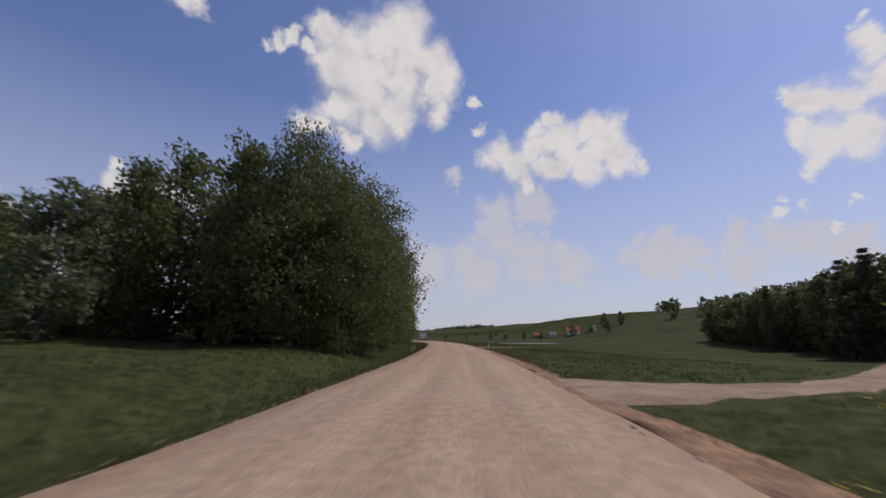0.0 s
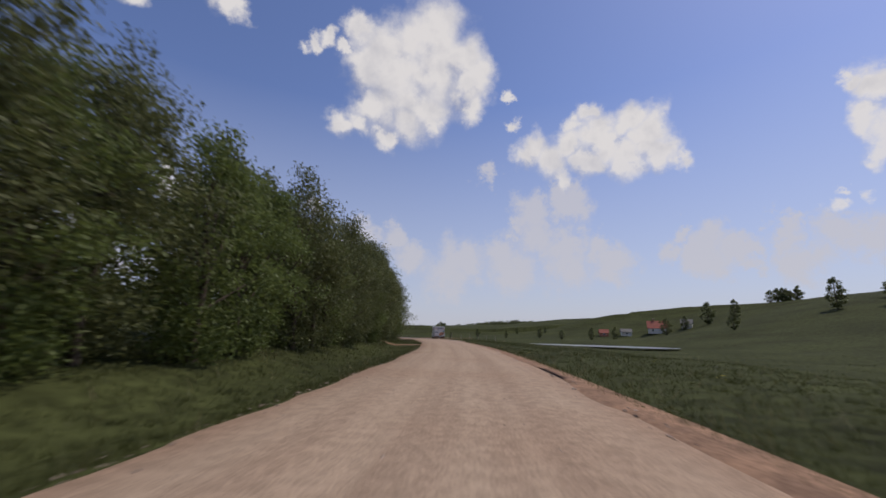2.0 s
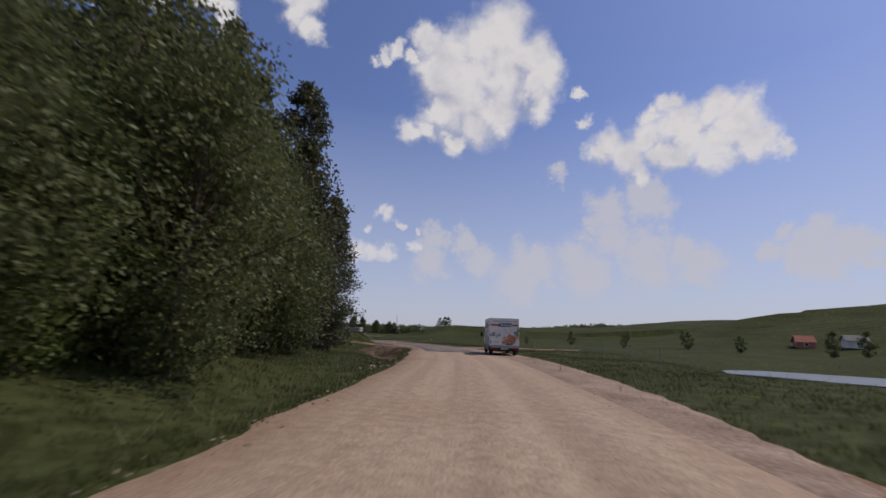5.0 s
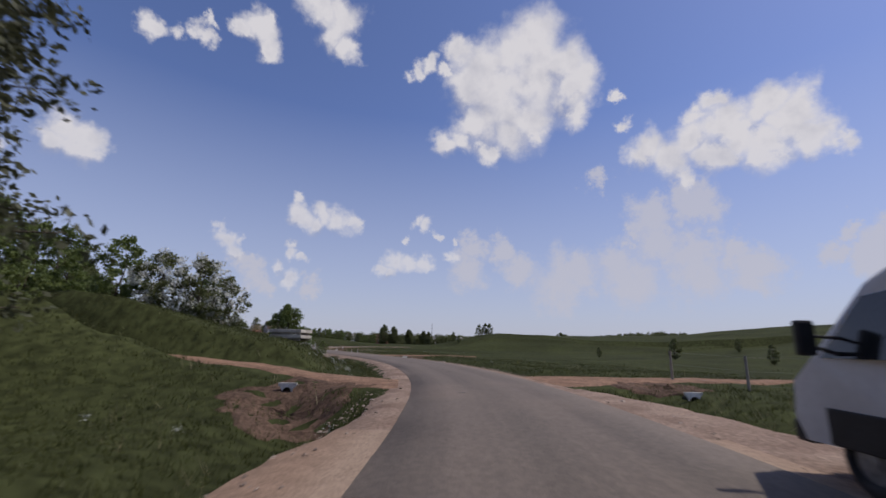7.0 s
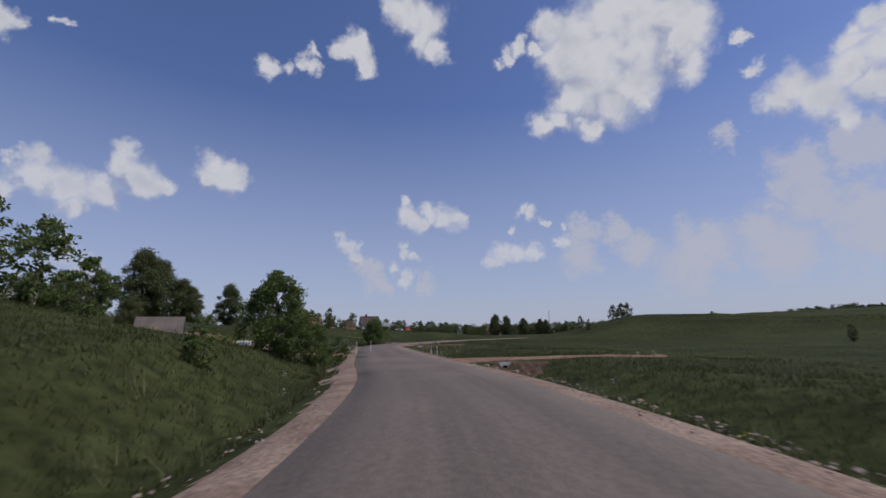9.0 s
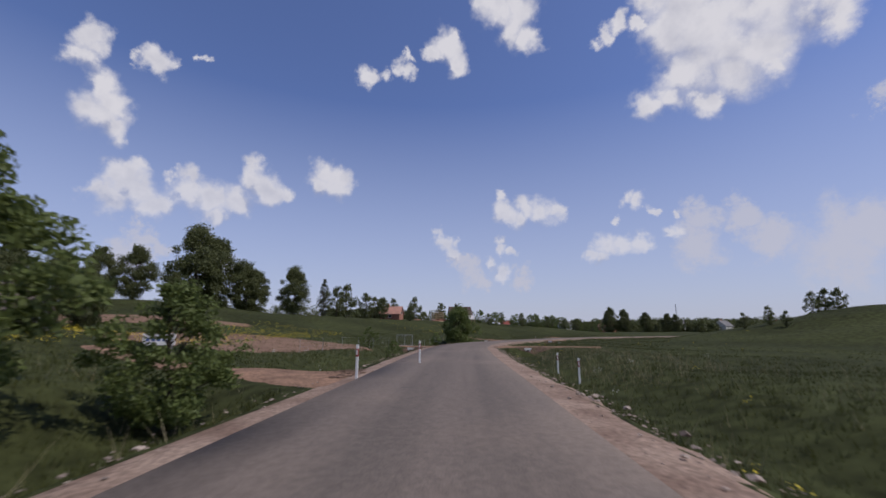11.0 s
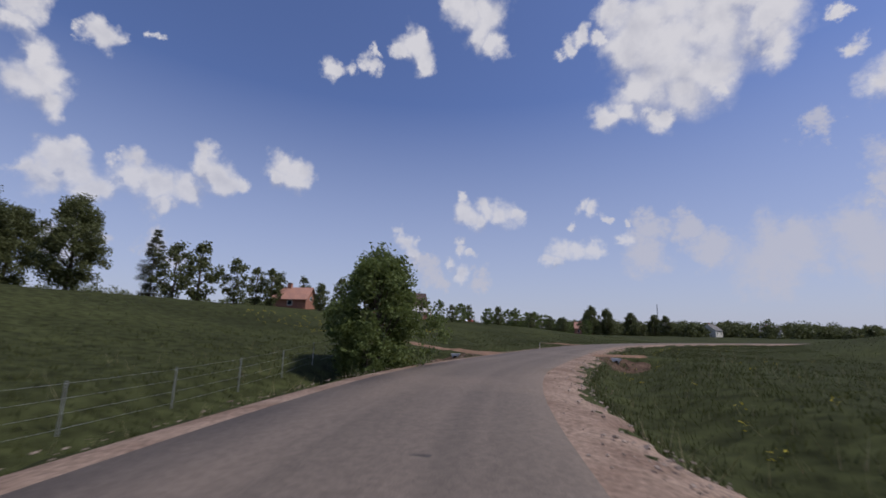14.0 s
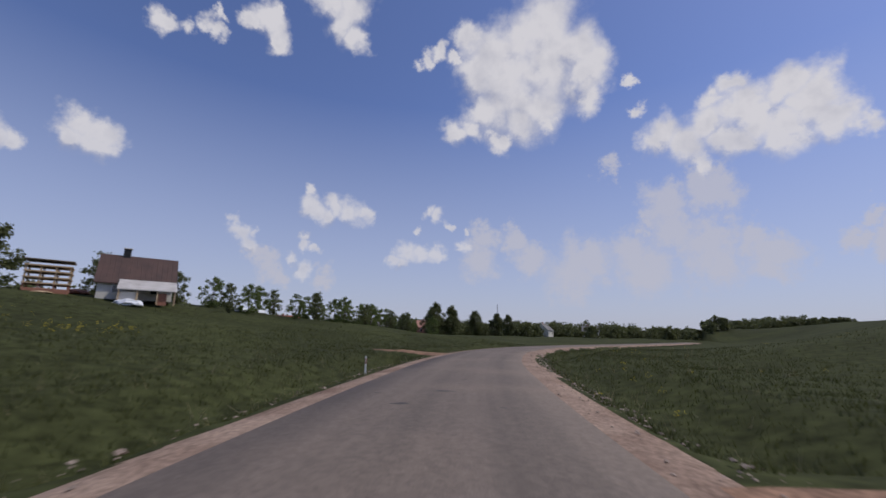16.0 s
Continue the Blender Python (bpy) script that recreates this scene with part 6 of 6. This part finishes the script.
def hill_house():
    """The house on the hill: brown roof, grey lean-to, building site beside it."""
    x, y = -116.5, 266.7
    z = land_at(x, y) - 0.15
    gable_house(x, y, 57, 5.4, 5.0, 1.5, 2.5, M_PLASTER, M_ROOF_BROWN, "house with a steep dark brown roof and pale walls", 2, True, 0.25, base=z)
    ob = thing("porch", "open porch with a pale grey sheet roof", "porch", at=(x + 3.4, y - 1.2, land_at(x + 3.4, y - 1.2) - 0.05), turn=57)
    bm = bmesh.new()
    vs = []
    for lift in (0, 0.07):
        vs.append([bm.verts.new(p) for p in ((-2.1, -1.5, 1.15 + lift), (2.1, -1.5, 1.15 + lift), (2.1, 1.4, 2.25 + lift), (-2.1, 1.4, 2.25 + lift))])
    bm.faces.new(vs[0][::-1])
    bm.faces.new(vs[1])
    for k in range(4):
        bm.faces.new((vs[0][k], vs[0][(k + 1) % 4], vs[1][(k + 1) % 4], vs[1][k]))
    part("roof", bm, M_ROOF_PALE, ob)
    for px in (-1.95, -0.7, 0.7, 1.95):
        part("post", boxed(px - 0.06, px + 0.06, -1.42, -1.3, 0, 1.2, bevel=0.01), M_PLANK, ob)
    part("wall_panel", boxed(-1.9, -0.8, -1.2, -1.1, 0, 1.0, bevel=0.01), M_PLASTER, ob)
    part("wall_panel", boxed(0.75, 1.4, -1.2, -1.1, 0, 1.0, bevel=0.01), M_BRICK, ob)
    # timber stack under raised walls
    bx, by = -119.4, 261.4
    ob = thing("building_frame", "unfinished brick building with raw timber floors", "building", at=(bx, by, land_at(bx, by) - 0.1), turn=60, size=0.78)
    for k in range(4):
        zz = 0.9 + k * 0.62
        part("floor_beam", boxed(-1.9, 1.9, -1.5, 1.5, zz, zz + 0.14, bevel=0.015), M_PLANK, ob)
        for px in (-1.75, -0.6, 0.6, 1.75):
            for py in (-1.3, 1.3):
                part("upright", boxed(px - 0.08, px + 0.08, py - 0.08, py + 0.08, zz - 0.5, zz, bevel=0.01), M_BRICK if k < 1 else M_PLANK, ob)
    part("brick_base", boxed(-1.8, 1.8, -1.4, 1.4, -0.2, 0.45, bevel=0.02), M_BRICK, ob)
    part("roof_deck", boxed(-2.0, 2.0, -1.6, 1.6, 3.42, 3.5, bevel=0.01), M_GREYWOOD, ob)
    rng = random.Random(6)
    for k, (dx, dy, w, h, mat, lab) in enumerate(((4.6, -3.4, 1.3, 0.5, M_PLASTIC, "heap of sand under a pale plastic sheet"), (-4.2, -2.6, 1.5, 0.4, M_BRICK, "heap of old bricks"), (-6.2, -4.2, 1.2, 0.35, M_GREYWOOD, "heap of grey boards"), (0.5, -7.2, 0.9, 0.16, M_PLANK, "flat pile of pale boards"), (-9, -7.4, 1.4, 0.3, M_BRICK, "heap of old bricks"))):
        px, py = x + dx, y + dy
        bm = bmesh.new()
        bmesh.ops.create_icosphere(bm, subdivisions=3, radius=1)
        for v in bm.verts:
            v.co = Vector((v.co.x * w, v.co.y * w * 0.7, max(v.co.z, -0.1) * h)) * (1 + rng.uniform(-0.12, 0.12))
        ob = new("heap", mesh_of(bm, "heap", mat))
        ob.location = (px, py, land_at(px, py))
        tagged(ob, lab, "heap", "heaps round the building site")
    gx2, gy2 = -117.0, 281
    ob = thing("low_tunnel", "long low garden tunnel of pale plastic", "garden tunnel", at=(gx2, gy2, land_at(gx2, gy2)), turn=100)
    bm = bmesh.new()
    n = 10
    a = [bm.verts.new((-2.4, 0.5 * math.cos(k * math.pi / n), 0.42 * math.sin(k * math.pi / n))) for k in range(n + 1)]
    b = [bm.verts.new((2.4, 0.5 * math.cos(k * math.pi / n), 0.42 * math.sin(k * math.pi / n))) for k in range(n + 1)]
    for k in range(n):
        bm.faces.new((a[k], a[k + 1], b[k + 1], b[k]))
    bm.faces.new(a[::-1])
    bm.faces.new(b)
    part("cover", bm, M_PLASTIC, ob)


hill_house()


def slab_stack(x, y, turn):
    """Two tiers of weathered slabs on timber spacers, with dark gaps between."""
    ob = thing("slab_stack", "stack of weathered pale concrete slabs on wooden spacers", "slab stack", at=(x, y, land_at(x, y) - 0.04), turn=turn, size=0.85)
    rng = random.Random(23)
    for tier in range(2):
        z = 0.14 + tier * 0.36
        for py in (-0.62, 0.62):
            part("spacer", boxed(-1.05, 1.05, py - 0.06, py + 0.06, z - 0.15, z, bevel=0.01), M_GREYWOOD, ob, "grey timber spacer")
        for k in range(2):
            bm = boxed(-1.14, 1.14, -0.80 + k * 0.81, -0.01 + k * 0.81, z, z + 0.21, bevel=0.02)
            for v in bm.verts:
                v.co.x += rng.uniform(-0.012, 0.012)
            p = part("slab", bm, M_PALEWOOD, ob)
            p.location, p.rotation_euler = (rng.uniform(-0.05, 0.05), rng.uniform(-0.01, 0.01), 0), (0, 0, rng.uniform(-0.015, 0.015))


M_PALEWOOD = material("weathered_slab", (0.50, 0.46, 0.40), 0.9, tint=(0.36, 0.32, 0.27), scale=2, fine=25, vary=0.25, bump=0.4, random_ob=0.15)
slab_stack(-27.6, 166.3, 10)


def white_sign(x, y, turn):
    ob = thing("white_board", "small white board on two posts in the garden", "board", at=(x, y, land_at(x, y)), turn=turn)
    part("board", boxed(-0.65, 0.65, -0.02, 0.02, 0.35, 0.85, bevel=0.008), M_WHITE, ob)
    for sx in (-0.5, 0.5):
        part("post", boxed(sx - 0.03, sx + 0.03, 0.02, 0.08, -0.1, 0.8, bevel=0.006), M_GREYWOOD, ob)
    bars = bmesh.new()
    for k in range(5):
        box(bars, -0.5 + k * 0.21, -0.36 + k * 0.21, -0.026, -0.02, 0.52, 0.66)
    part("bars", bars, M_BOWL, ob)


white_sign(-58.5, 192.0, 60)


def rubble(points, label):
    """Heaps of clods, every clod a piece of its own."""
    rng = random.Random(14)
    for x, y in points:
        ob = thing("rubble_heap", label, "rubble", "rubble on the grass bank", (x, y, land_at(x, y)), rng.uniform(0, 360))
        mat = M_SOIL if rng.random() < 0.5 else M_STONE
        for k in range(9):
            r = rng.uniform(0.05, 0.13)
            bm = bmesh.new()
            bmesh.ops.create_icosphere(bm, subdivisions=1, radius=1.0)
            for v in bm.verts:
                v.co = Vector((v.co.x * r * 1.4, v.co.y * r, v.co.z * r * 0.75)) * rng.uniform(0.75, 1.2)
            p = part("clod", bm, mat, ob)
            p.location, p.rotation_euler = (rng.gauss(0, 0.35), rng.gauss(0, 0.16), rng.uniform(0, 0.08)), (rng.uniform(0, 3), rng.uniform(0, 3), rng.uniform(0, 3))


rubble([(-10.6, 133.6), (-11.2, 136.0), (-11.9, 138.4), (-12.6, 140.8), (-29.4, 158.9), (-30.6, 159.6)], "heap of clods and broken stone on the bank")
